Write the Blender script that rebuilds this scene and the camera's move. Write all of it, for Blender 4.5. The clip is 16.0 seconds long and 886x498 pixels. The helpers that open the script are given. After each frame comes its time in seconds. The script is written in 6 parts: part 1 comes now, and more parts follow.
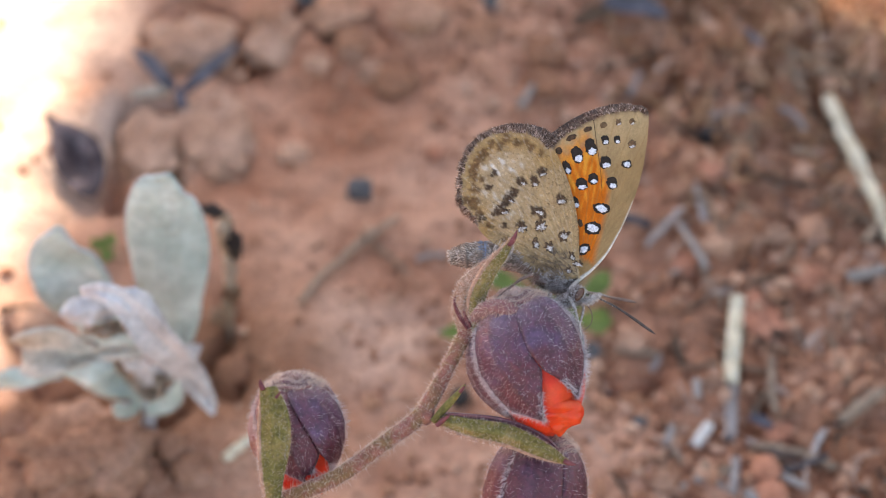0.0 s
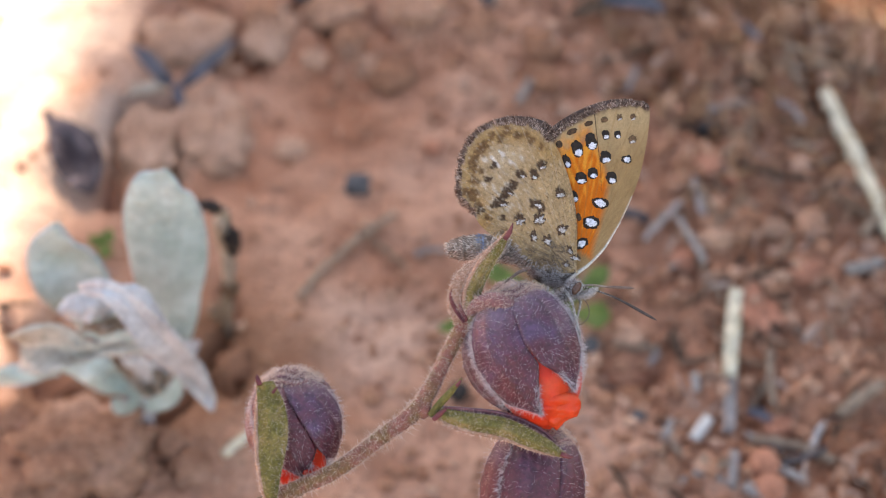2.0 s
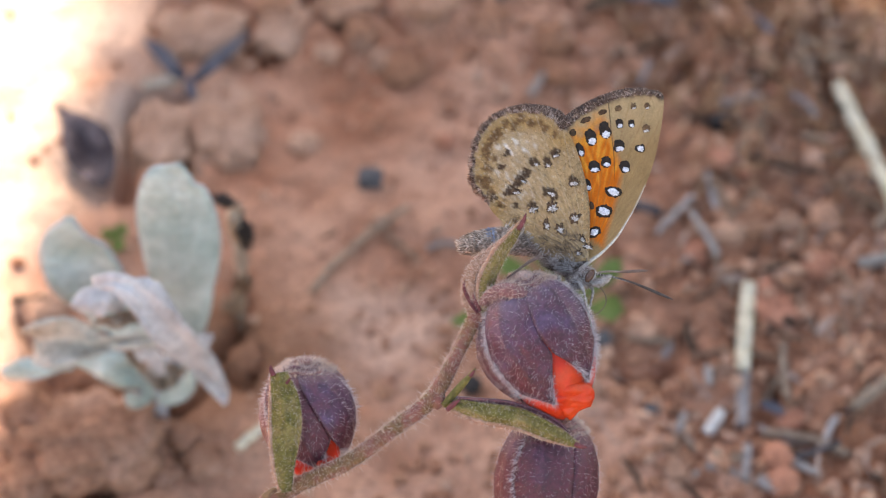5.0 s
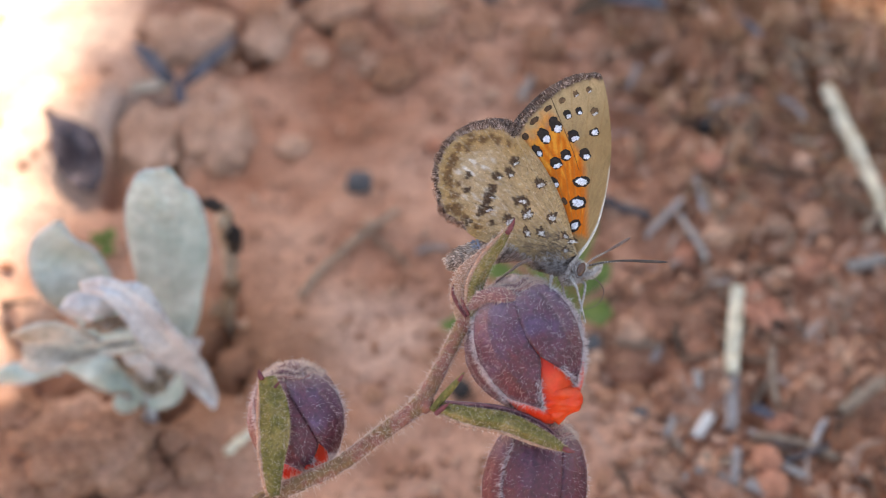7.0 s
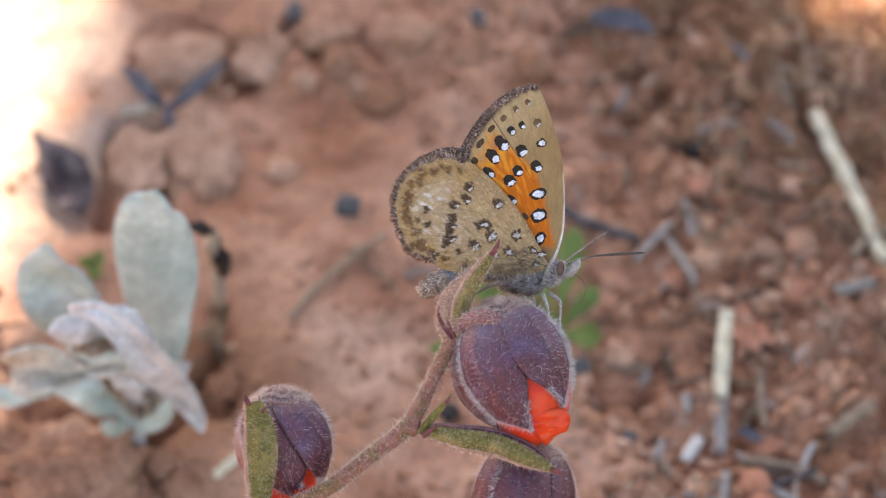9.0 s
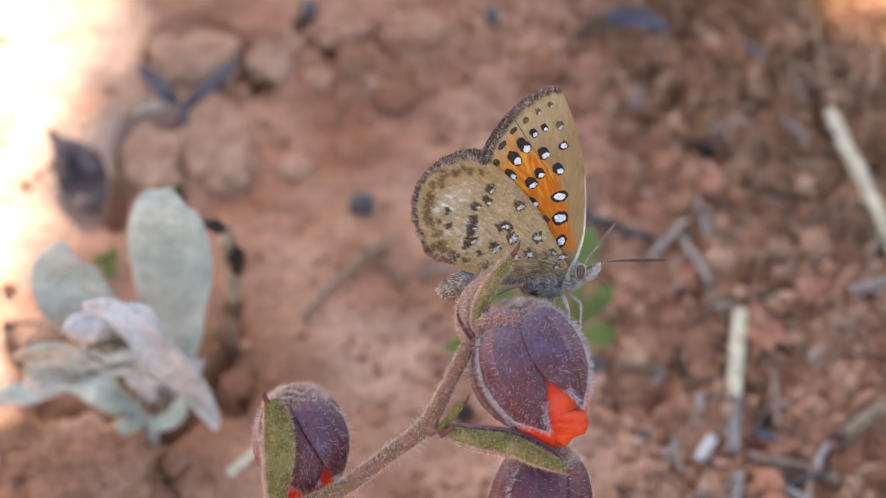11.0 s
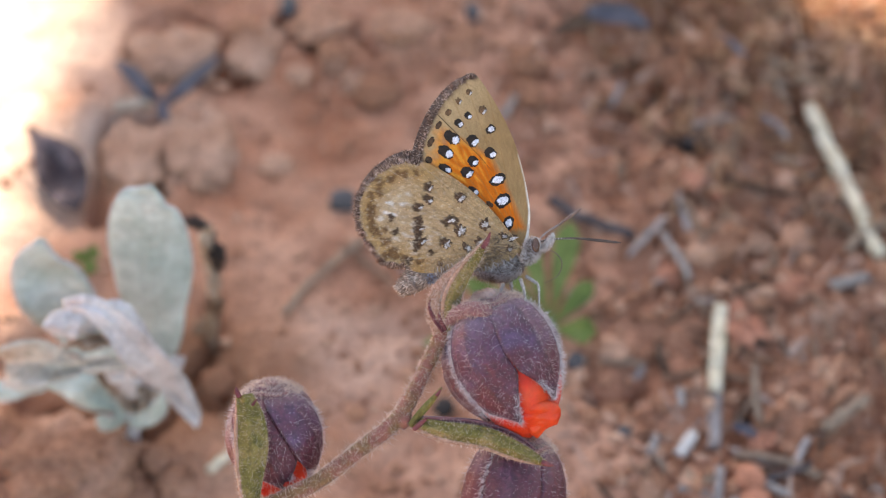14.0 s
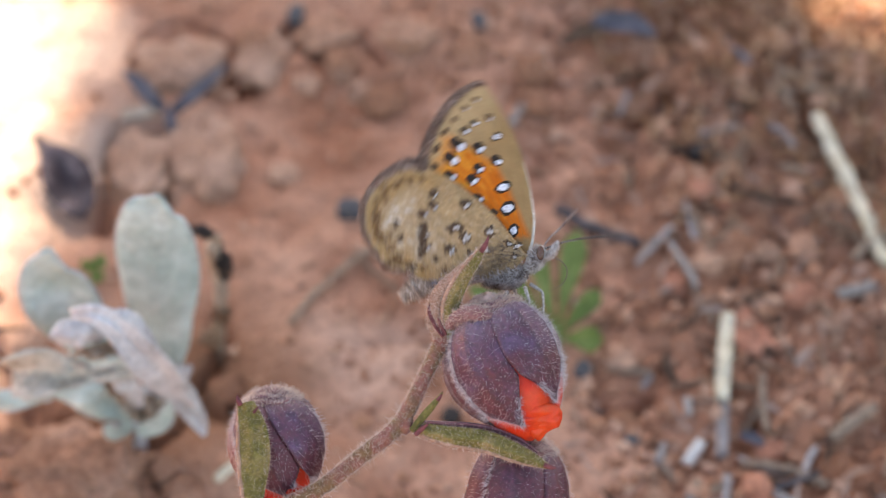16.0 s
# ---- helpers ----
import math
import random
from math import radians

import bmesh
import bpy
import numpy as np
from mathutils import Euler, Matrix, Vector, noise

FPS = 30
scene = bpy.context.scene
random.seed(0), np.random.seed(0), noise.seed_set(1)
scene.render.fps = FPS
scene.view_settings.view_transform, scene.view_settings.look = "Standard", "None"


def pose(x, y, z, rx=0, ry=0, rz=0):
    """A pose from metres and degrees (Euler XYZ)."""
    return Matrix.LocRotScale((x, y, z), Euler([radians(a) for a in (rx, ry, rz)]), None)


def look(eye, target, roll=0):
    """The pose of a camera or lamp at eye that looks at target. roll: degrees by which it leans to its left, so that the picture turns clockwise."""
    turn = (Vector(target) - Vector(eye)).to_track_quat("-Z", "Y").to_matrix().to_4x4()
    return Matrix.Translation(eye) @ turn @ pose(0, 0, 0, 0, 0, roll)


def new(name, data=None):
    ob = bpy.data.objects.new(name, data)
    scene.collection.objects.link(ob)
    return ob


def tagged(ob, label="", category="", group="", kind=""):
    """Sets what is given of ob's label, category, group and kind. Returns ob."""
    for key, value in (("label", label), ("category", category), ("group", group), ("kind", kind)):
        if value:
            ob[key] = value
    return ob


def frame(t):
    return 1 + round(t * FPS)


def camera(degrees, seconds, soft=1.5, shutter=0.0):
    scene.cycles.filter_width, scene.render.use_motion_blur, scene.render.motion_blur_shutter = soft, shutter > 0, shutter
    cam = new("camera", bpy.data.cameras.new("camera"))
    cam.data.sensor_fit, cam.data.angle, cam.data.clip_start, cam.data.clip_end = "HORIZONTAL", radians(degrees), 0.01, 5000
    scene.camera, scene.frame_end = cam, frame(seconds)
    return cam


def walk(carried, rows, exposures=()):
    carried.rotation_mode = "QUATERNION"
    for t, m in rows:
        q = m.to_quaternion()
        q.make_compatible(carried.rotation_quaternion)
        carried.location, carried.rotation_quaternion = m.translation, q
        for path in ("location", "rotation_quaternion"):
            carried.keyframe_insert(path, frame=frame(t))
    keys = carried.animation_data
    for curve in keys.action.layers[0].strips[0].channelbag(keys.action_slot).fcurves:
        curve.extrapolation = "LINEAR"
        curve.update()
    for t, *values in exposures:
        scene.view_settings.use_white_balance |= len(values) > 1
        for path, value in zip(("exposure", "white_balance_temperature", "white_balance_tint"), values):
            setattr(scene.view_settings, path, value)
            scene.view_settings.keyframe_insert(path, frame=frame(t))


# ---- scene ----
# ---------------------------------------------------------------- camera
LENS = 24
PITCH = 50                                  # degrees below the horizon
REACH = 0.275                               # lens to soil along the axis
EYE = (0, -REACH * math.cos(radians(PITCH)), REACH * math.sin(radians(PITCH)))
BASE = look(EYE, (0, 0, 0))
NEAR = 0.1835                               # lens to butterfly
SUBJECT = BASE @ Matrix.Translation((0, 0, -NEAR))

# seconds, pan, tilt and roll in degrees of the hand-held camera
TURNS = [
    (0, 0, 0, 0), (0.5, 0.028, -0.066, -0.11), (1, 0.146, -0.027, -0.13), (1.5, 0.225, -0.14, -0.21),
    (2, -0.05, -0.141, -0.25), (2.5, -0.238, -0.062, -0.15), (3, 0.172, -0.033, -0.2), (3.5, 0.364, -0.116, -0.15),
    (4, 0.512, -0.321, -0.23), (4.2, 0.279, -0.321, -0.25), (6.5, 0.374, -0.302, -0.36), (7, -0.001, -0.208, -0.37), (7.5, -0.235, -0.014, -0.31),
    (8, -0.685, 0.335, -0.47), (8.2, -0.374, 0.483, -0.45), (10.5, -0.244, 0.311, -0.22), (11, 0.072, 0.398, -0.19), (11.5, -0.297, 0.315, -0.41),
    (12, -0.247, 0.171, -0.42), (12.5, -0.615, 0.352, -0.25), (13, -0.686, 0.364, -0.29), (13.5, -0.456, 0.32, -0.25),
    (14, -0.459, 0.289, -0.31), (14.5, -0.371, 0.211, -0.37), (15, -0.322, 0.115, -0.39), (15.5, -0.303, 0.402, -0.32),
    (16, -0.267, 0.531, -0.35)]

cam = camera(LENS, 16.0, soft=1.1, shutter=0.5)
cam.data.dof.use_dof = True
cam.data.dof.focus_distance = NEAR - 0.001
cam.data.dof.aperture_fstop = 27
walk(cam, [(t, BASE @ pose(0, 0, 0, tilt, pan, roll)) for t, pan, tilt, roll in TURNS],
     exposures=[(0, 2.6, 8500, 14), (16, 2.6, 8500, 14)])

# ---------------------------------------------------------------- light
SUN_UP, SUN_AZ = 52, 95                    # elevation; turn from +x
TO_SUN = Vector((math.cos(radians(SUN_UP)) * math.cos(radians(SUN_AZ)),
                 math.cos(radians(SUN_UP)) * math.sin(radians(SUN_AZ)), math.sin(radians(SUN_UP))))
world = bpy.data.worlds.new("sky")
scene.world = world
world.use_nodes = True
wn = world.node_tree
sky = wn.nodes.new("ShaderNodeTexSky")
sky.sky_type, sky.sun_disc = "NISHITA", False
sky.sun_elevation = radians(SUN_UP)
sky.sun_rotation = math.atan2(TO_SUN.x, TO_SUN.y)
wn.links.new(sky.outputs["Color"], wn.nodes["Background"].inputs["Color"])
wn.nodes["Background"].inputs["Strength"].default_value = 0.085
sun = new("sun", bpy.data.lights.new("sun", "SUN"))
sun.data.energy, sun.data.angle, sun.data.color = 3.7, radians(0.53), (1.0, 0.97, 0.935)
sun.matrix_basis = look(TO_SUN * 3, (0, 0, 0))


# ---------------------------------------------------------------- materials
def ramp_of(nodes, colors, lo=0.3, hi=0.7):
    r = nodes.new("ShaderNodeValToRGB")
    e = r.color_ramp.elements
    while len(e) < len(colors):
        e.new(0.5)
    for i, c in enumerate(colors):
        e[i].position = lo + (hi - lo) * i / max(1, len(colors) - 1)
        e[i].color = (*c, 1)
    return r


def mat(name, colors, scale=300, rough=0.8, bump=0.4, fine=4.0, depth=0.0003, sheen=0.0, spec=0.3, metal=0.0,
        pick="", stretch=(1, 1, 1), attribute="", grain=0.35, through_light=0.0):
    """Mottled material: a broad noise picks the colour, a fine one gives grain and relief. scale is per metre.
    pick: "object" or "island" shifts the tone piece by piece; attribute: colours painted on the mesh."""
    m = bpy.data.materials.new(name)
    m.use_nodes = True
    nodes, links = m.node_tree.nodes, m.node_tree.links
    bsdf = nodes["Principled BSDF"]
    tc, mp = nodes.new("ShaderNodeTexCoord"), nodes.new("ShaderNodeMapping")
    mp.inputs["Scale"].default_value = [scale * s for s in stretch]
    links.new(tc.outputs["Object"], mp.inputs["Vector"])
    broad, small = nodes.new("ShaderNodeTexNoise"), nodes.new("ShaderNodeTexNoise")
    broad.inputs["Scale"].default_value, broad.inputs["Detail"].default_value = 1, 5
    small.inputs["Scale"].default_value, small.inputs["Detail"].default_value = fine, 4
    for n in (broad, small):
        n.inputs["Roughness"].default_value = 0.6
        links.new(mp.outputs["Vector"], n.inputs["Vector"])
    if attribute:
        a = nodes.new("ShaderNodeAttribute")
        a.attribute_name = attribute
        tone = a.outputs["Color"]
    else:
        r = ramp_of(nodes, colors)
        fac = broad.outputs["Fac"]
        if pick:
            info = nodes.new("ShaderNodeObjectInfo" if pick == "object" else "ShaderNodeNewGeometry")
            mix = nodes.new("ShaderNodeMath")
            mix.operation = "MULTIPLY_ADD"
            mix.inputs[1].default_value = 0.55
            links.new(info.outputs["Random" if pick == "object" else "Random Per Island"], mix.inputs[0])
            half = nodes.new("ShaderNodeMath")
            half.operation = "MULTIPLY_ADD"
            half.inputs[1].default_value, half.inputs[2].default_value = 0.6, -0.08
            links.new(fac, half.inputs[0])
            links.new(half.outputs[0], mix.inputs[2])
            fac = mix.outputs[0]
        links.new(fac, r.inputs["Fac"])
        tone = r.outputs["Color"]
    span = nodes.new("ShaderNodeMapRange")
    span.inputs["From Min"].default_value, span.inputs["From Max"].default_value = 0.3, 0.7
    span.inputs["To Min"].default_value, span.inputs["To Max"].default_value = 1 - grain, 1 + grain
    links.new(small.outputs["Fac"], span.inputs["Value"])
    mul = nodes.new("ShaderNodeMix")
    mul.data_type, mul.blend_type = "RGBA", "MULTIPLY"
    mul.inputs["Factor"].default_value = 1
    links.new(tone, mul.inputs["A"])
    links.new(span.outputs["Result"], mul.inputs["B"])
    links.new(mul.outputs["Result"], bsdf.inputs["Base Color"])
    rr = nodes.new("ShaderNodeMapRange")
    rr.inputs["To Min"].default_value, rr.inputs["To Max"].default_value = rough - 0.12, min(1, rough + 0.12)
    links.new(small.outputs["Fac"], rr.inputs["Value"])
    links.new(rr.outputs["Result"], bsdf.inputs["Roughness"])
    bsdf.inputs["Specular IOR Level"].default_value = spec
    bsdf.inputs["Metallic"].default_value = metal
    bsdf.inputs["Sheen Weight"].default_value = sheen
    bsdf.inputs["Sheen Roughness"].default_value = 0.4
    if bump:
        b = nodes.new("ShaderNodeBump")
        b.inputs["Strength"].default_value, b.inputs["Distance"].default_value = bump, depth
        links.new(small.outputs["Fac"], b.inputs["Height"])
        links.new(b.outputs["Normal"], bsdf.inputs["Normal"])
    if through_light:
        tr, mx = nodes.new("ShaderNodeBsdfTranslucent"), nodes.new("ShaderNodeMixShader")
        mx.inputs["Fac"].default_value = through_light
        links.new(mul.outputs["Result"], tr.inputs["Color"])
        links.new(bsdf.outputs["BSDF"], mx.inputs[1])
        links.new(tr.outputs["BSDF"], mx.inputs[2])
        links.new(mx.outputs["Shader"], nodes["Material Output"].inputs["Surface"])
    return m


SOIL = mat("red_soil", [], 55, 0.95, 0.9, 22, 0.0006, spec=0.15, attribute="tone", grain=0.3)
CLOD = mat("soil_clod", [(0.29, 0.13, 0.075), (0.40, 0.195, 0.12), (0.52, 0.29, 0.195)], 120, 0.95, 0.8, 9, 0.0005, spec=0.15, pick="object")
PALE_CLOD = mat("pale_soil_clod", [(0.33, 0.165, 0.105), (0.44, 0.245, 0.165), (0.53, 0.32, 0.23)], 160, 0.95, 0.9, 7, 0.0008, spec=0.15, grain=0.3)
CRUMB = mat("soil_crumbs", [(0.28, 0.125, 0.075), (0.35, 0.165, 0.10), (0.40, 0.195, 0.12), (0.50, 0.29, 0.20)], 500, 0.95, 0.5, 4, 0.0002, spec=0.15, pick="island")
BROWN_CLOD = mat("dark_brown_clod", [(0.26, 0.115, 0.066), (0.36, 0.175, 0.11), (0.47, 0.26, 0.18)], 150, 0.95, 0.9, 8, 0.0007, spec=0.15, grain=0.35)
GREY_STONE = mat("slate_stone", [(0.055, 0.05, 0.053), (0.10, 0.092, 0.094)], 400, 0.75, 0.5, 5, 0.0002, spec=0.35)
RED_STONE = mat("brick_red_stone", [(0.38, 0.14, 0.08), (0.50, 0.22, 0.14)], 300, 0.85, 0.5, 5, 0.0002)
STRAW = mat("bleached_straw", [(0.45, 0.36, 0.24), (0.62, 0.53, 0.39), (0.72, 0.65, 0.52)], 250, 0.6, 0.5, 5, 0.0002, stretch=(1, 4, 4))
GREY_STRAW = mat("weathered_straw", [(0.27, 0.225, 0.20), (0.43, 0.38, 0.35), (0.60, 0.55, 0.51)], 250, 0.7, 0.5, 5, 0.0002, stretch=(1, 4, 4), pick="object")
LILAC_STRAW = mat("rotten_lilac_straw", [(0.18, 0.145, 0.13), (0.31, 0.26, 0.24), (0.45, 0.39, 0.37)], 250, 0.8, 0.7, 5, 0.0003, stretch=(1, 4, 4))
DARK_BARK = mat("dark_twig", [(0.07, 0.04, 0.025), (0.14, 0.08, 0.05), (0.24, 0.145, 0.095)], 300, 0.8, 0.7, 6, 0.0003, pick="object")
SLATE_LEAF = mat("slate_dry_leaf", [(0.04, 0.036, 0.045), (0.085, 0.08, 0.098), (0.15, 0.14, 0.16)], 300, 0.6, 0.5, 5, 0.0002)
UMBER_LEAF = mat("umber_dry_leaf", [(0.018, 0.013, 0.015), (0.06, 0.047, 0.052), (0.19, 0.15, 0.155)], 220, 0.88, 0.6, 5, 0.0003, spec=0.03)
DEAD_TWIG = mat("blackish_dead_twig", [(0.03, 0.024, 0.025), (0.07, 0.056, 0.058), (0.13, 0.105, 0.105)], 300, 0.8, 0.7, 6, 0.0003)
BURNT = mat("charred_husk", [(0.02, 0.016, 0.015), (0.05, 0.035, 0.03)], 600, 0.75, 0.5, 5, 0.0002)
SHEATH = mat("papery_sheath", [(0.22, 0.15, 0.11), (0.40, 0.30, 0.23), (0.50, 0.41, 0.34)], 500, 0.8, 0.5, 5, 0.0002)
HUSK = mat("brown_husk", [(0.20, 0.13, 0.09), (0.34, 0.24, 0.17)], 500, 0.8, 0.5, 5, 0.0002)
FELT = mat("felted_grey_leaf", [(0.315, 0.39, 0.345), (0.45, 0.53, 0.485), (0.645, 0.71, 0.67)], 140, 0.9, 0.7, 7, 0.0008, sheen=0.12, spec=0.15, grain=0.18)
CREAM_FELT = mat("cream_woolly_leaf", [(0.30, 0.26, 0.20), (0.55, 0.515, 0.45), (0.68, 0.65, 0.59)], 200, 0.9, 0.7, 7, 0.0007, sheen=0.1, spec=0.15, grain=0.25)
WITHERED = mat("withered_brown_leaf", [(0.12, 0.075, 0.05), (0.26, 0.19, 0.14), (0.42, 0.36, 0.31)], 300, 0.9, 0.7, 6, 0.0004, grain=0.25)
PALE_FELT = mat("pale_woolly_leaf", [(0.33, 0.32, 0.325), (0.52, 0.52, 0.53), (0.70, 0.70, 0.71)], 200, 0.9, 0.7, 7, 0.0007, sheen=0.12, spec=0.15, grain=0.2)
GREEN = mat("fresh_green_leaf", [(0.10, 0.15, 0.035), (0.155, 0.21, 0.052), (0.22, 0.26, 0.08)], 250, 0.6, 0.3, 6, 0.0002, through_light=0.2)
SEPAL = mat("purple_sepal", [], 240, 0.42, 0.7, 9, 0.0003, sheen=0.03, spec=0.6, grain=0.45, attribute="tone")
CALYX = mat("maroon_calyx", [(0.10, 0.03, 0.045), (0.20, 0.08, 0.09)], 260, 0.4, 0.5, 7, 0.0003, sheen=0.2, spec=0.5, grain=0.4)
PETAL = mat("scarlet_petal", [(0.66, 0.022, 0.010), (0.78, 0.042, 0.013), (0.86, 0.085, 0.02)], 250, 0.38, 0.25, 6, 0.0002, spec=0.4, grain=0.1, through_light=0.15)
STEM = mat("hairy_stem", [(0.24, 0.08, 0.062), (0.20, 0.115, 0.048), (0.29, 0.105, 0.085), (0.19, 0.155, 0.045)], 330, 0.7, 0.6, 6, 0.0002, sheen=0.25)
BRACT = mat("green_bract", [(0.085, 0.078, 0.018), (0.20, 0.165, 0.042), (0.35, 0.25, 0.105)], 420, 0.6, 0.7, 7, 0.0003, sheen=0.2, grain=0.4, through_light=0.12)
DUSKY = mat("dusky_pink_stalk", [(0.18, 0.07, 0.075), (0.30, 0.15, 0.14)], 400, 0.6, 0.5, 6, 0.0002, sheen=0.3)
CREST = mat("pale_pink_downy_calyx", [(0.36, 0.21, 0.185), (0.52, 0.36, 0.31), (0.64, 0.48, 0.42)], 500, 0.8, 0.6, 6, 0.0003, sheen=0.2)
PALE_BRACT = mat("pinkish_bract", [(0.36, 0.20, 0.12), (0.50, 0.31, 0.23)], 420, 0.7, 0.5, 6, 0.0002, sheen=0.25, through_light=0.12)
RUST = mat("rusty_bract_tip", [(0.13, 0.032, 0.042), (0.24, 0.075, 0.07)], 500, 0.7, 0.5, 5, 0.0002)
DOWN = mat("pale_plant_hair", [(0.78, 0.60, 0.50), (0.94, 0.84, 0.75)], 900, 0.5, 0.0, 4, pick="island", grain=0.1, through_light=0.4)
MAUVE_DOWN = mat("white_plant_hair", [(0.66, 0.55, 0.56), (0.95, 0.91, 0.91)], 900, 0.45, 0.0, 4, pick="island", grain=0.1, through_light=0.2)
WING = mat("scaled_wing", [], 2200, 0.7, 0.5, 5, 0.00005, attribute="tone", grain=0.16, spec=0.25, through_light=0.12)
INK = mat("black_wing_scales", [(0.012, 0.009, 0.007), (0.035, 0.022, 0.015)], 3000, 0.75, 0.3, 4, 0.00005)
DARK_UMBER = mat("dark_umber_wing_scales", [(0.035, 0.018, 0.010), (0.10, 0.055, 0.028)], 3000, 0.8, 0.3, 4, 0.00005)
UMBER = mat("umber_wing_scales", [(0.09, 0.048, 0.022), (0.20, 0.118, 0.06)], 3000, 0.8, 0.3, 4, 0.00005)
SEPIA = mat("sepia_wing_scales", [(0.035, 0.019, 0.012), (0.09, 0.05, 0.028), (0.20, 0.125, 0.072)], 4200, 0.8, 0.3, 4, 0.00005)
SILVER = mat("silver_wing_scales", [(0.34, 0.35, 0.39), (0.66, 0.67, 0.72), (0.84, 0.85, 0.89)], 4200, 0.4, 0.4, 4, 0.00005, spec=0.7, grain=0.3)
DULL_SILVER = mat("dull_silver_wing_scales", [(0.17, 0.135, 0.11), (0.46, 0.42, 0.39), (0.76, 0.73, 0.71)], 5000, 0.5, 0.4, 4, 0.00005, spec=0.5, grain=0.2)
FRINGE = mat("wing_fringe", [(0.075, 0.036, 0.022), (0.19, 0.105, 0.07), (0.34, 0.21, 0.15), (0.68, 0.51, 0.42)], 900, 0.8, 0.0, 4, pick="island")
FUR = mat("grey_body_hair", [(0.11, 0.08, 0.065), (0.27, 0.21, 0.18), (0.48, 0.40, 0.365), (0.88, 0.82, 0.78)], 900, 0.6, 0.0, 4, pick="island", grain=0.1)
DARK_FUR = mat("brown_body_hair", [(0.045, 0.028, 0.020), (0.12, 0.08, 0.058), (0.24, 0.175, 0.14)], 900, 0.6, 0.0, 4, pick="island", grain=0.1)
PALE_FUR = mat("pale_grey_body_hair", [(0.22, 0.16, 0.135), (0.60, 0.53, 0.50), (0.82, 0.77, 0.75), (0.95, 0.92, 0.90)], 900, 0.6, 0.0, 4, pick="island", grain=0.1, through_light=0.25)
BODY = mat("dusky_body", [(0.055, 0.04, 0.033), (0.13, 0.10, 0.085), (0.30, 0.25, 0.23)], 1500, 0.8, 0.6, 4, 0.0001)
ABDOMEN = mat("scaled_abdomen", [(0.10, 0.07, 0.055), (0.24, 0.185, 0.15), (0.50, 0.42, 0.36)], 1300, 0.75, 0.7, 4, 0.0001)
SCALE = mat("tan_body_scales", [(0.18, 0.12, 0.085), (0.44, 0.33, 0.265), (0.74, 0.63, 0.55)], 900, 0.7, 0.0, 4, pick="island", grain=0.15)
BLUE_GREY = mat("blue_grey_scales", [(0.16, 0.19, 0.26), (0.30, 0.35, 0.45)], 1600, 0.7, 0.6, 4, 0.0001)
LEG = mat("pale_leg", [(0.22, 0.19, 0.17), (0.52, 0.48, 0.45)], 1500, 0.6, 0.4, 4, 0.0001)
BROWN_FEELER = mat("brown_antenna", [(0.13, 0.08, 0.065), (0.24, 0.16, 0.13)], 2500, 0.6, 0.4, 3, 0.0001)
FEELER = mat("dark_antenna", [(0.035, 0.025, 0.022), (0.10, 0.075, 0.065)], 2500, 0.6, 0.4, 3, 0.0001)
COSTA = mat("cream_costal_scales", [(0.52, 0.46, 0.38), (0.74, 0.69, 0.61)], 2500, 0.7, 0.4, 3, 0.0001)
EYE_GLOSS = mat("insect_eye", [(0.06, 0.026, 0.016), (0.14, 0.062, 0.036)], 1800, 0.25, 0.2, 6, 0.00005, spec=0.6)
ORANGE_TIP = mat("orange_antenna_tip", [(0.45, 0.24, 0.17), (0.58, 0.34, 0.26)], 1500, 0.6, 0.3, 4, 0.0001)
SHRUB_LEAF = mat("shrub_leaf", [(0.05, 0.08, 0.03), (0.09, 0.13, 0.05)], 40, 0.6, 0.0, 4, pick="island")
SHRUB_WOOD = mat("shrub_wood", [(0.10, 0.075, 0.055), (0.2, 0.155, 0.12)], 60, 0.9, 0.7, 6, 0.002)


# ---------------------------------------------------------------- mesh helpers (millimetres in, metres out)
rng = np.random.default_rng(7)


def mesh_of(name, verts, faces, material, smooth_shade=True):
    me = bpy.data.meshes.new(name)
    me.from_pydata((np.asarray(verts, float) * 0.001).tolist(), [], [tuple(int(i) for i in f) for f in faces])
    me.materials.append(material)
    if smooth_shade:
        me.polygons.foreach_set("use_smooth", [True] * len(me.polygons))
    me.update()
    return me


def part(name, data, material, parent, label="", m=None):
    ob = new(name, mesh_of(name, *data[:2], material, *data[2:]))
    ob.parent = parent
    if m is not None:
        ob.matrix_basis = m
    return tagged(ob, label)


def single(name, data, material, m, label, category, group="", kind=""):
    ob = new(name, mesh_of(name, *data[:2], material, *data[2:]))
    ob.matrix_basis = m
    return tagged(ob, label, category, group, kind)


def thing(name, m, label, category, group=""):
    ob = new(name)
    ob.empty_display_size = 0.01
    ob.matrix_basis = m
    return tagged(ob, label, category, group)


def join(*pieces):
    verts, faces, k = [], [], 0
    for v, f, *_ in pieces:
        verts.append(np.asarray(v, float))
        faces += [[i + k for i in q] for q in f]
        k += len(v)
    return np.vstack(verts), faces


def spline(points, n):
    """n points along a Catmull-Rom curve."""
    p = np.asarray(points, float)
    q = np.vstack([2 * p[0] - p[1], p, 2 * p[-1] - p[-2]])
    out = []
    for u in np.linspace(0, len(p) - 1 - 1e-9, n):
        i, f = int(u), u - int(u)
        a, b, c, d = q[i:i + 4]
        out.append(0.5 * (2 * b + (c - a) * f + (2 * a - 5 * b + 4 * c - d) * f * f + (3 * b - a - 3 * c + d) * f ** 3))
    return np.array(out)


def unit(v):
    return v / np.maximum(np.linalg.norm(v, axis=-1, keepdims=True), 1e-12)


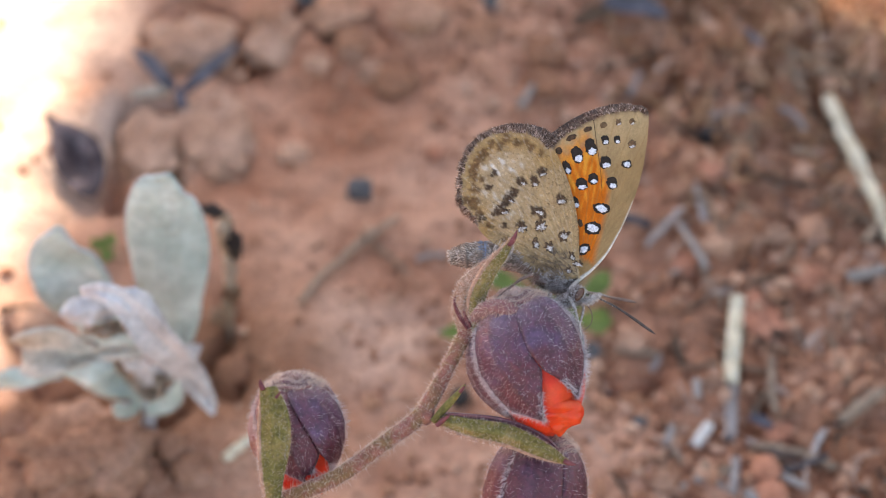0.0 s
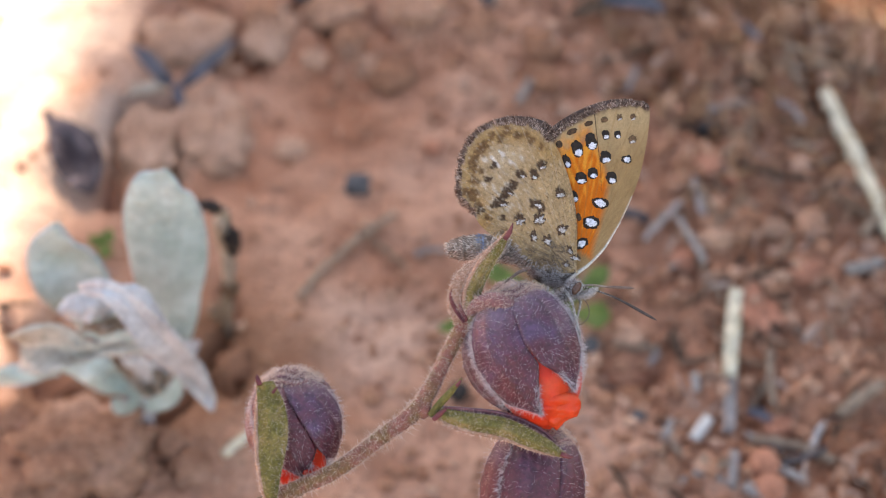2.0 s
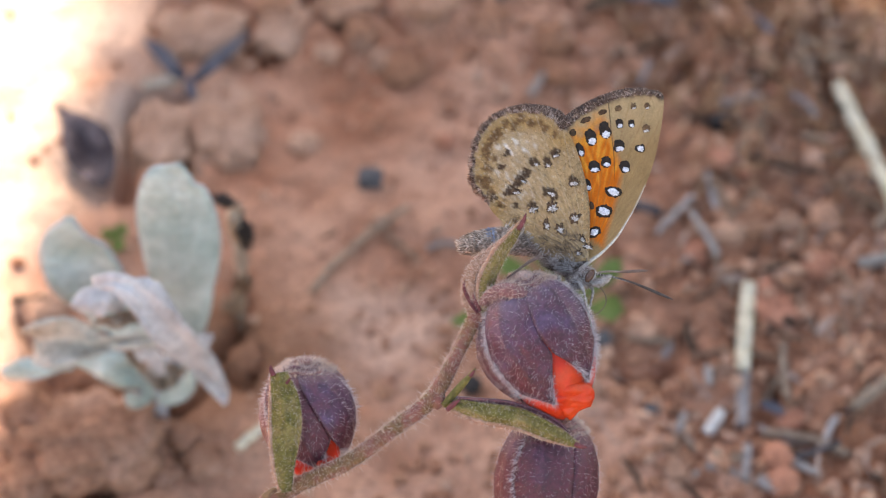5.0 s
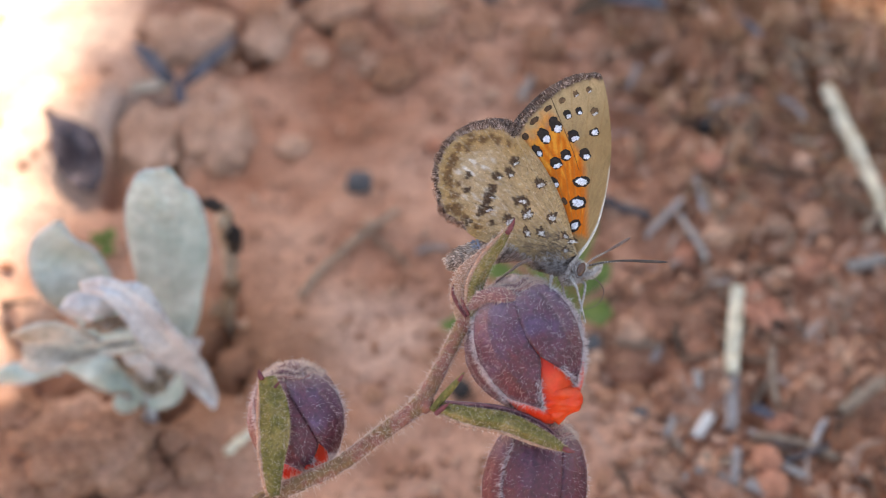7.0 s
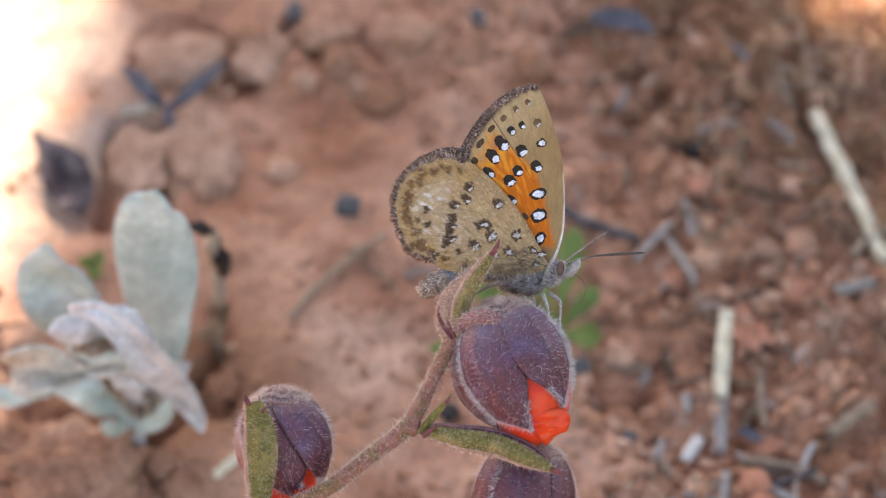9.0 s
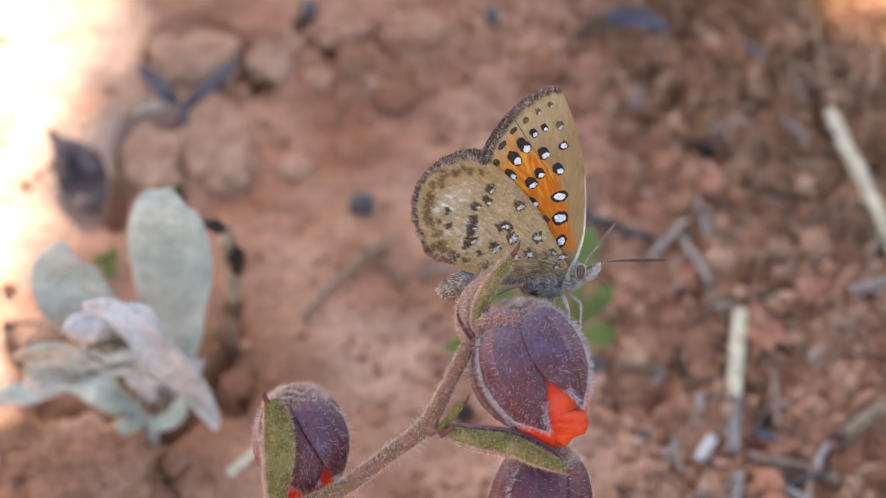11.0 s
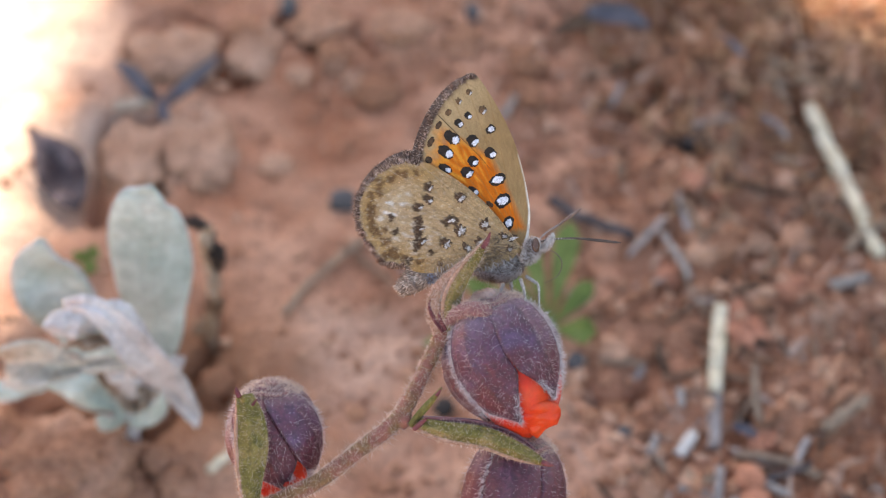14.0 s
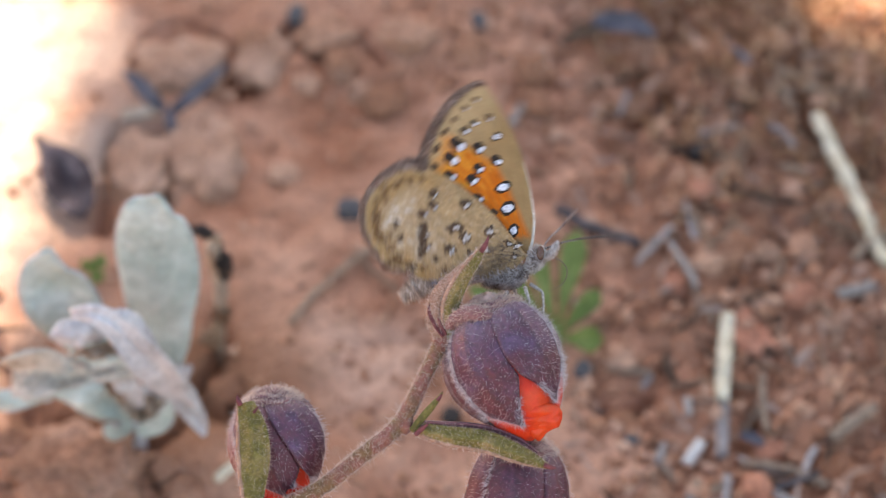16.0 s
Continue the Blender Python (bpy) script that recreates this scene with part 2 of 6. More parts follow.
def shell(grid, thick):
    """A closed thin solid round a grid of points."""
    g = np.asarray(grid, float)
    n, m, _ = g.shape
    nr = unit(np.cross(np.gradient(g, axis=0), np.gradient(g, axis=1)))
    t = np.broadcast_to(np.asarray(thick, float), (n, m))[..., None] / 2
    verts = np.vstack([(g + nr * t).reshape(-1, 3), (g - nr * t).reshape(-1, 3)])
    k, faces = n * m, []
    for i in range(n - 1):
        for j in range(m - 1):
            a, b, c, d = i * m + j, i * m + j + 1, (i + 1) * m + j + 1, (i + 1) * m + j
            faces += [(a, d, c, b), (a + k, b + k, c + k, d + k)]
    ring = [j for j in range(m)] + [i * m + m - 1 for i in range(1, n)] + \
           [(n - 1) * m + j for j in range(m - 2, -1, -1)] + [i * m for i in range(n - 2, 0, -1)]
    for a, b in zip(ring, ring[1:] + ring[:1]):
        faces.append((a, b, b + k, a + k))
    return verts, faces


def ribbon(mid, widths, facing=(0, 0, 1), cup=0.0, fold=0.0, thick=0.15, n=26, m=9, wave=0.0, seed=0, twist=0.0):
    """A leaf or strip: its midrib, widths along it, the way that it faces, how far it cups or folds."""
    p = spline(mid, n)
    w = np.interp(np.linspace(0, 1, n), np.linspace(0, 1, len(widths)), widths) if len(widths) < 4 else \
        np.maximum(spline([(x, 0, 0) for x in widths], n)[:, 0], 0.02)
    t = unit(np.gradient(p, axis=0))
    f = np.broadcast_to(unit(np.asarray(facing, float)), p.shape)
    s = unit(np.cross(f, t))
    f = unit(np.cross(t, s))
    if twist:
        a = np.linspace(0, radians(twist), n)[:, None]
        s, f = s * np.cos(a) + f * np.sin(a), f * np.cos(a) - s * np.sin(a)
    u = np.linspace(-1, 1, m)
    g = p[:, None] + s[:, None] * (u * 0.5)[None, :, None] * w[:, None, None]
    lift = (cup * u ** 2 + fold * np.abs(u))[None, :] * w[:, None]
    if wave:
        lift = lift + wave * np.array([[noise.noise(Vector((i * 0.14, j * 0.17, seed * 7.3)))
                                       + 0.3 * noise.noise(Vector((i * 0.42, j * 0.5, seed * 3.1))) for j in range(m)] for i in range(n)])
    return shell(g + f[:, None] * lift[..., None], thick)


def tube(path, radii, sides=10, n=0, lumps=0.0, seed=0):
    p = spline(path, n) if n else np.asarray(path, float)
    n = len(p)
    r = np.interp(np.linspace(0, 1, n), np.linspace(0, 1, len(radii)), radii)
    t = unit(np.gradient(p, axis=0))
    ref = np.array([0.31, 0.2, 0.93])
    a = unit(np.cross(t, ref))
    b = np.cross(t, a)
    ang = np.linspace(0, 2 * np.pi, sides, endpoint=False)
    k = 1 + lumps * np.array([[noise.noise(Vector((i * 0.6, math.cos(x) * 1.3, math.sin(x) * 1.3 + seed))) for x in ang] for i in range(n)])
    v = p[:, None] + (r[:, None] * k)[..., None] * (a[:, None] * np.cos(ang)[None, :, None] + b[:, None] * np.sin(ang)[None, :, None])
    faces = [(i * sides + j, i * sides + (j + 1) % sides, (i + 1) * sides + (j + 1) % sides, (i + 1) * sides + j)
             for i in range(n - 1) for j in range(sides)]
    faces += [tuple(range(sides))[::-1], tuple(range((n - 1) * sides, n * sides))]
    return v.reshape(-1, 3), faces


def blob(size, seed=0, rough=0.18, level=3, freq=1.3, centre=(0, 0, 0), block=0.0):
    """A lumpy rounded body of the given three diameters."""
    bm = bmesh.new()
    bmesh.ops.create_icosphere(bm, subdivisions=level, radius=1)
    v = np.array([x.co[:] for x in bm.verts])
    faces = [[x.index for x in f.verts] for f in bm.faces]
    bm.free()
    if block:
        v = v / np.maximum(np.max(np.abs(v), axis=1, keepdims=True), 1e-9) * block + v * (1 - block)
    k = np.array([1 + rough * (noise.noise(Vector(x) * freq + Vector((seed * 5.1, seed, 0))) * 1.4
                               + 0.5 * noise.noise(Vector(x) * freq * 2.7 + Vector((0, seed * 3.7, 9))) + 0.3 * noise.noise(Vector(x) * freq * 6.5)) for x in v])
    return v * k[:, None] * (np.asarray(size) / 2) + np.asarray(centre), faces


def hairs(roots, ways, length, radius, jitter=0.35, bend=0.0):
    """Many three-sided needles."""
    roots, ways = np.asarray(roots, float), unit(np.asarray(ways, float))
    n = len(roots)
    ways = unit(ways + rng.normal(0, jitter, (n, 3)))
    a = unit(np.cross(ways, rng.normal(0, 1, (n, 3))))
    b = np.cross(ways, a)
    long = length * rng.uniform(0.55, 1.2, (n, 1))
    base = [roots + radius * (a * math.cos(x) + b * math.sin(x)) for x in (0, 2.1, 4.2)]
    verts = np.stack([*base, roots + ways * long], axis=1).reshape(-1, 3)
    faces = [(4 * i + j, 4 * i + (j + 1) % 3, 4 * i + 3) for i in range(n) for j in range(3)]
    return verts, faces


def skin_points(data, count):
    """Random points on a mesh with their normals."""
    v, tri = np.asarray(data[0]), []
    for f in data[1]:
        tri += [(f[0], f[i], f[i + 1]) for i in range(1, len(f) - 1)]
    tri = np.array(tri)
    a, b, c = v[tri[:, 0]], v[tri[:, 1]], v[tri[:, 2]]
    cr = np.cross(b - a, c - a)
    area = np.linalg.norm(cr, axis=1)
    k = rng.choice(len(tri), count, p=area / area.sum())
    x, y = rng.random((2, count, 1))
    flip = x + y > 1
    x, y = np.where(flip, 1 - x, x), np.where(flip, 1 - y, y)
    return a[k] + x * (b - a)[k] + y * (c - a)[k], unit(cr[k])


def down(data, count, length, radius=0.022, jitter=0.35):
    return hairs(*skin_points(data, count), length, radius, jitter)


def soft(d, w):
    return np.clip(0.5 - d / w, 0, 1)


def paint(me, tone):
    layer = me.color_attributes.new("tone", "FLOAT_COLOR", "POINT")
    layer.data.foreach_set("color", np.hstack([tone, np.ones((len(tone), 1))]).ravel())


def speckle(x, y, f, z):
    return np.array([noise.noise(Vector((a * f, b * f, z))) for a, b in zip(x, y)])


def blend(tone, colour, k):
    return tone * (1 - k[:, None]) + np.asarray(colour) * k[:, None]


# ---------------------------------------------------------------- soil
# large clods sunk in the soil: place and half widths, with a crack round each
SUNK = [(*(-0.0437, -0.0323), 0.0080, 0.0066), (*(-0.0363, 0.0412), 0.0060, 0.0051)]


# open cracks between the slabs and clods
CRACKS = [np.array(c) for c in (
    [(-0.0440, 0.0079), (-0.0441, 0.0146), (-0.0446, 0.0220), (-0.0434, 0.0251), (-0.0379, 0.0251)],
    [(-0.0373, 0.0236), (-0.0366, 0.0177), (-0.0356, 0.0125)],
    [(-0.0360, 0.0442), (-0.0403, 0.0421), (-0.0423, 0.0389)],
    [(-0.0280, 0.0417), (-0.0290, 0.0370), (-0.0270, 0.0334), (-0.0252, 0.0350)],
    [(-0.0222, 0.0440), (-0.0207, 0.0461), (-0.0192, 0.0435), (-0.0165, 0.0403)],
    [(-0.0375, -0.0260), (-0.0365, -0.0307), (-0.0371, -0.0350), (-0.0393, -0.0375), (-0.0447, -0.0375), (-0.0493, -0.0363), (-0.0509, -0.0332)],
    [(-0.0249, -0.0192), (-0.0256, -0.0235), (-0.0298, -0.0213), (-0.0317, -0.0248), (-0.0340, -0.0266), (-0.0366, -0.0275)],
    [(-0.0281, -0.0072), (-0.0269, -0.0123), (-0.0288, -0.0170), (-0.0307, -0.0195)],
    [(-0.0552, -0.0123), (-0.0538, -0.0182), (-0.0508, -0.0239), (-0.0451, -0.0244)],
    [(-0.0183, 0.0464), (-0.0157, 0.0417), (-0.0100, 0.0440), (-0.0075, 0.0393)],
    [(0.0347, 0.0212), (0.0374, 0.0193), (0.0406, 0.0221)],
    [(0.0521, 0.0325), (0.0526, 0.0267), (0.0537, 0.0202)],
    [(0.0336, 0.0336), (0.0308, 0.0280), (0.0276, 0.0274)],
    [(-0.0538, -0.0332), (-0.0489, -0.0389), (-0.0454, -0.0397)],
    [(0.0197, -0.0220), (0.0231, -0.0239), (0.0268, -0.0204)],
    [(0.0369, -0.0195), (0.0395, -0.0216), (0.0399, -0.0248)])]


def crack_depth(x, y):
    deep = 0.0
    for c in CRACKS:
        if c[:, 0].min() - 0.003 < x < c[:, 0].max() + 0.003 and c[:, 1].min() - 0.003 < y < c[:, 1].max() + 0.003:
            wob = 0.0009 * noise.noise(Vector((x * 260, y * 260, 4)))
            for (ax, ay), (bx, by) in zip(c[:-1], c[1:]):
                k = min(1, max(0, ((x - ax) * (bx - ax) + (y - ay) * (by - ay)) / ((bx - ax) ** 2 + (by - ay) ** 2)))
                d = math.hypot(x - ax - k * (bx - ax), y - ay - k * (by - ay)) + wob
                deep = max(deep, math.exp(-(d / 0.0011) ** 2))
    return deep


def relief(x, y):
    """Height of the soil in metres."""
    near = max(0.0, 1 - max(0.0, math.hypot(x, y) - 0.12) / 0.25)
    p = Vector((x, y, 0))
    h = 0.0016 * noise.noise(p * 32 + Vector((3, 1, 0)))
    if near > 0:
        coarse = min(1.0, max(0.55, 0.6 + 12 * x, 0.4 - 25 * (x + 0.018) - 14 * max(0, y)))
        d = noise.voronoi(p * 105)[0]
        h += near * (0.0013 * coarse * noise.noise(p * 85) + 0.0032 * coarse * (0.45 - d[0]) + 0.00045 * noise.noise(p * 300)
                     + 0.00022 * noise.noise(p * 800))
        rubble = min(1.0, max(0.0, (x + 0.25 * y - 0.016) * 45))
        if rubble:
            e = noise.voronoi(p * 250)[0]
            h += near * rubble * (0.0026 * (0.4 - e[0]) + 0.0013 * noise.noise(p * 150 + Vector((7, 0, 0))))
        h -= 0.0030 * crack_depth(x, y)
        for cx, cy, rx, ry in SUNK:
            e = math.hypot((x - cx) / rx, (y - cy) / ry)
            if e < 1.8:
                h -= 0.0014 * math.exp(-((e - 1.05) * 5) ** 2)
    h += 0.03 * (1 - near) * noise.noise(p * 0.8)
    return h


def ground_sheet():
    n = 540
    u = np.linspace(-1, 1, n)
    side = np.where(np.abs(u) < 0.9, 0.1 * u, np.sign(u) * (0.09 + (np.exp((np.abs(u) - 0.9) * 82) - 1) * 0.06))
    verts = [(x * 1000, y * 1000, relief(x, y) * 1000) for y in side for x in side]
    faces = [(j * n + i, j * n + i + 1, (j + 1) * n + i + 1, (j + 1) * n + i) for j in range(n - 1) for i in range(n - 1)]
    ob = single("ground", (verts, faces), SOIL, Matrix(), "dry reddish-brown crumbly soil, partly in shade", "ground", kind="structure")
    v = np.array(verts) * 0.001
    x, y, z = v[:, 0], v[:, 1], v[:, 2]
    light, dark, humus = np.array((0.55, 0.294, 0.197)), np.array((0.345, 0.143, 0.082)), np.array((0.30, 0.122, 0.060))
    # tone follows height too: tops paler, hollows and cracks darker
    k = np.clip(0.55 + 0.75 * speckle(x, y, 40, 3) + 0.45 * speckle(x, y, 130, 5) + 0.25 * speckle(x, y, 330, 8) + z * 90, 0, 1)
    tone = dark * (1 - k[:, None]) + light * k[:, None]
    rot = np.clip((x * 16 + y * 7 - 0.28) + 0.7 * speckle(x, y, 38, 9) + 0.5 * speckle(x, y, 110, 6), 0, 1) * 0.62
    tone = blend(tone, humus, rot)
    # paler patches in the soil colour; the first two stand in for a sunfleck
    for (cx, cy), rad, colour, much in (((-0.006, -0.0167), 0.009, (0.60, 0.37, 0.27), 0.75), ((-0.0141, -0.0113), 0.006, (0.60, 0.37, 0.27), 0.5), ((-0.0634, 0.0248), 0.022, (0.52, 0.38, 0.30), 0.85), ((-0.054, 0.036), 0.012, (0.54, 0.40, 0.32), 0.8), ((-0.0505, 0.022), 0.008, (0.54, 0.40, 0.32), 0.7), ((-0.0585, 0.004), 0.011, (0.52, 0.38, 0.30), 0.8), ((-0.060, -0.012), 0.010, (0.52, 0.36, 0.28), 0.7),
                                        # darker patches: shade under and beside the grey plant put into the colour
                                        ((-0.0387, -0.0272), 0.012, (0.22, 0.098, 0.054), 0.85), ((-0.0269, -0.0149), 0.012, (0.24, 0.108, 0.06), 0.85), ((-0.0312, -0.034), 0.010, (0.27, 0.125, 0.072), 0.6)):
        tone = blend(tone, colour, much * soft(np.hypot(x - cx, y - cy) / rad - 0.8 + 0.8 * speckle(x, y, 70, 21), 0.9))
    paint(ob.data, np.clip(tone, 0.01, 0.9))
    return ob


ground_sheet()


def on_soil(place, lift=0.0, turn=0.0, lean=(0, 0)):
    """A pose at a place on the soil; lift in millimetres."""
    x, y = place
    return pose(x, y, relief(x, y) + lift * 0.001, lean[0], lean[1], turn)


# unseen shrub added to cast the shade over most of the view
def shade_shrub():
    mid = Vector((0.27, -0.12, 0)) + TO_SUN * 1.35
    root = thing("shrub", pose(mid.x + 0.1, mid.y, 0), "dense leafy shrub out of view, added to cast the shade", "shrub")
    top = mid.z * 1000
    wood = [tube([(0, 0, -20), (-30, 10, top * 0.35), (-100, 0, top * 0.8)], [38, 30, 16], 9, 14, 0.2)]
    for k in range(9):
        a = k * 2.4
        wood.append(tube([(-40, 5, top * (0.35 + 0.04 * k)), (-60 + 120 * math.cos(a), 120 * math.sin(a), top * (0.6 + 0.03 * k)),
                          (-60 + 230 * math.cos(a), 230 * math.sin(a), top * (0.75 + 0.05 * k))], [16, 9, 3], 6, 10, 0.2, k))
    part("branches", join(*wood), SHRUB_WOOD, root, "grey-brown branching stems")
    n = 62000
    p = unit(rng.normal(0, 1, (n, 3))) * (rng.random((n, 1)) ** (1 / 3.4))
    way = unit(p)
    lobes = np.sin(way[:, :1] * 5 + 2) * np.sin(way[:, 1:2] * 5 + 1) + 0.7 * np.sin(way[:, 2:] * 7 + way[:, :1] * 4) + 0.5 * np.sin(way[:, 1:2] * 11 + way[:, 2:] * 9)
    c = p * 465 * (1 + 0.10 * lobes) + (-100, 0, top)
    # crown cut and thinned so sun reaches the strip, with one small hole
    hit = (c * 0.001 + np.array((mid.x + 0.1, mid.y, 0)))
    hit = hit - np.array(TO_SUN) * (hit[:, 2:] / TO_SUN.z)
    edge = np.interp(hit[:, 1], [-0.3, -0.04, -0.019, -0.01, 0.004, 0.011, 0.0248, 0.0418, 0.05, 0.3],
                     [-0.08, -0.060, -0.054, -0.053, -0.0515, -0.0508, -0.0503, -0.0492, -0.047, -0.02])
    hole = np.hypot(hit[:, 0] - 0.072, hit[:, 1] - 0.056) < 0.0225
    past = np.clip((hit[:, 0] - edge + 0.004) / 0.011, 0, 1)
    c = c[(rng.random(n) < np.where(past > 0, 0.06 + 0.94 * past ** 2, 0)) & ~hole]
    n = len(c)
    d = unit(rng.normal(0, 1, (n, 3)))
    s = unit(np.cross(d, rng.normal(0, 1, (n, 3))))
    long = rng.uniform(10, 17, (n, 1))
    verts = np.stack([c - d * long, c + s * long * 0.5, c + d * long, c - s * long * 0.5], axis=1).reshape(-1, 3)
    part("foliage", (verts, [(4 * i, 4 * i + 1, 4 * i + 2, 4 * i + 3) for i in range(n)]), SHRUB_LEAF, root, "small olive-green leaves")


shade_shrub()


# ---------------------------------------------------------------- flowering plant with three buds
def profile(v):
    return np.interp(v, [0, 0.03, 0.1, 0.2, 0.33, 0.48, 0.62, 0.76, 0.88, 0.96, 1.0, 1.1],
                     [0.04, 0.32, 0.60, 0.81, 0.95, 1.0, 0.95, 0.85, 0.70, 0.58, 0.52, 0.4])


def petal_profile(v):
    return np.interp(v, [0, 0.35, 0.6, 0.76, 0.88, 0.96, 1.02, 1.06, 1.09], [0.5, 0.95, 0.93, 0.83, 0.68, 0.55, 0.45, 0.33, 0.12])


def bud_face(v, ang, long, wide, keel, shape=profile):
    """A point of the bud's skin: v along it from the stalk, ang round it."""
    r = shape(v) * wide / 2 * keel
    return np.stack([r * np.sin(ang), -v * long + 0 * ang, r * np.cos(ang)], axis=-1)


def flower_bud(parent, m, long, wide, turn, fuzz, open_tip=0.56, bulge=0.0, skew=20, narrow=0.0, short=0.0, crown=1.3, sheeny_bloom=0.4, slant=0.0, pale=(), label="plump maroon bud opening to scarlet petals"):
    bud = part("calyx_base", blob((wide * 0.4, long * 0.1, wide * 0.4), 3, 0.1, 2, centre=(0, -long * 0.05, 0)), CALYX, parent, label, m)
    for k in range(5):
        mid = radians(turn + 72 * k)
        tip = 0.97 - (short if k == 1 else 0)
        v = np.concatenate([np.linspace(0.0, open_tip, 22), np.linspace(open_tip, tip, 16)[1:]])
        s = np.linspace(-1, 1, 15)
        half = np.where(v < open_tip, radians(37), radians(37) * np.maximum(0.02, 1 - np.maximum(0, (v - open_tip) / (tip - open_tip)) ** 1.15))
        if k == 4:
            half = np.where(v < 0.8, radians(37), half)
        if k == 1:
            half = half * (1 - narrow * np.clip((v - 0.4) / 0.2, 0, 1))
        full = np.tile(half[:, None], (1, 15))
        if k == 0:
            late = radians(37) * np.where(v < 0.82, 1, np.maximum(0.02, (tip - v) / (tip - 0.82)))
            full = np.where(s[None, :] < 0, late[:, None], full)
        ang = mid + full * s[None, :] + radians(skew) * np.maximum(0, v[:, None] - 0.5) / 0.5 + radians(slant) * (v[:, None] - 0.5)
        vv = np.broadcast_to(v[:, None], ang.shape)
        ridge = 1 + 0.035 * np.exp(-(s / 0.12) ** 2) - 0.04 * np.abs(s) ** 5 + (0.012 if k % 2 else 0) + (0.05 if k in pale else 0)
        grow = ridge[None, :] + 0.012 * np.cos(s * 13)[None, :] * np.sin(np.pi * np.clip(vv, 0, 1)) + 0.02 * np.sin(vv * 9 + k * 2) * (1 - s[None, :] ** 2)
        if k == 4:
            grow = grow * (1 + bulge * (0.5 - 0.5 * s[None, :]) * np.sin(np.pi * np.clip(vv / 0.85, 0, 1)))
        g = bud_face(vv, ang, long, wide, grow)
        data = shell(g, 0.28)
        sep = part("sepal", data, SEPAL, bud)
        # bluish bloom and painted sky sheen towards the stalk, maroon towards the tip
        w = np.asarray(data[0])
        along, nz = -w[:, 1] / long, speckle(w[:, 0], w[:, 1], 0.5, k * 4.1 + turn)
        bloom_sheen = np.clip(sheeny_bloom - 1.15 * along + 0.9 * nz + (0 if not pale else 0.45 if k in pale else -0.45), 0, 1)
        tone = blend(np.tile((0.085, 0.010, 0.023), (len(w), 1)), (0.098, 0.060, 0.125), bloom_sheen)
        tone = blend(tone, (0.24, 0.19, 0.245), (0.35 if sheeny_bloom > 0.7 else 0.1) * soft(along - 0.2 + 0.16 * nz, 0.2))
        tone = blend(tone, (0.13, 0.03, 0.045), 0.5 * np.clip(2 * speckle(w[:, 0], w[:, 1], 1.3, k + 8.0), 0, 1))
        veins = np.clip(np.cos(np.tile(np.broadcast_to(s * 19, (len(v), 15)).ravel(), 2)) - 0.55, 0, 1)
        tone = blend(tone, (0.03, 0.006, 0.012), 0.8 * veins)
        paint(sep.data, blend(tone, (0.40, 0.23, 0.20), (0.85 if sheeny_bloom > 0.7 else 0.25) * soft(along - 0.11 + 0.04 * nz, 0.12)))
        top = (g.reshape(-1, 3), [(i * 15 + j, (i + 1) * 15 + j, (i + 1) * 15 + j + 1, i * 15 + j + 1) for i in range(len(v) - 1) for j in range(14)])
        pts, nr = skin_points(top, fuzz)
        out = pts * (1, 0, 1)
        nr = nr * np.sign((nr * out).sum(1, keepdims=True))
        lot = rng.random(len(pts))
        pick, up = lot < 0.62, lot > 0.87
        body_down = hairs(pts[pick], (nr * 0.5 + (0, -0.6, 0))[pick], 0.33, 0.024, 0.6)
        edge = {0: np.vstack([g[:, 0], g[-9:, -1]]), 1: np.vstack([g[:, -1], g[-9:, 0]])}.get(k, np.vstack([g[:, 0], g[:, -1]]))
        i = rng.integers(0, len(edge), int(fuzz * 0.32))
        rim = hairs(edge[i] + rng.normal(0, 0.12, (len(i), 3)), edge[i] * (1, 0, 1) + (0, -1.2, 0), 0.75, 0.022, 0.5)
        halo = hairs(pts[up], nr[up] + (0, -0.15, 0), 0.75, 0.015, 0.3)
        part("down", join(body_down, rim, halo), MAUVE_DOWN, bud, "fine pale hairs")
    q = rng.random((int(fuzz * crown), 2)) * (0.11, 2 * np.pi) + (0.02, 0)
    top = bud_face(q[:, 0], q[:, 1], long, wide, 1.02)
    part("down", hairs(top, top * (1, 0, 1) + (0, 1.2, 0), 0.7, 0.018, 0.4), DOWN, bud, "pale hairs round the stalk end")
    for k in range(5):
        mid = radians(turn + 36 + 72 * k)
        v, s = np.linspace(0.35, 1.09, 24), np.linspace(-1, 1, 13)
        vv, ss = np.meshgrid(v, s, indexing="ij")
        ang = mid + radians(44) * ss + radians(34) * np.maximum(0, vv - 0.6) + radians(slant) * (vv - 0.5)
        grow = 0.86 + 0.08 * np.clip((vv - 0.6) / 0.3, 0, 1) + 0.04 * ss + 0.05 * np.exp(-(ss / 0.3) ** 2) + 0.045 * np.sin(ss * 5 + vv * 8 + k)
        end = 0.035 * np.cos(ss * 1.5) * (vv > 1.0)
        part("petal", shell(bud_face(vv + end * 0.3, ang, long, wide, grow, petal_profile), 0.2), PETAL, bud)
    # puckered folds round the stalk end
    for v0, rad, skin in ((0.02, 0.62 if sheeny_bloom > 0.7 else 0.4, CREST if sheeny_bloom > 0.7 else DUSKY), (0.062, 0.34, CALYX), (0.10, 0.24, DUSKY)):
        q = np.linspace(radians(-75), radians(75), 24) + radians(10)
        fold = tube(bud_face(v0 + 0.012 * np.sin(q * 5), q, long, wide, 1.05), [0.12, rad, rad * 0.85, rad, 0.12], 9, 0, 0.25, v0 * 100)
        part("calyx_fold", fold, skin, bud, "downy puckered fold at the stalk end")
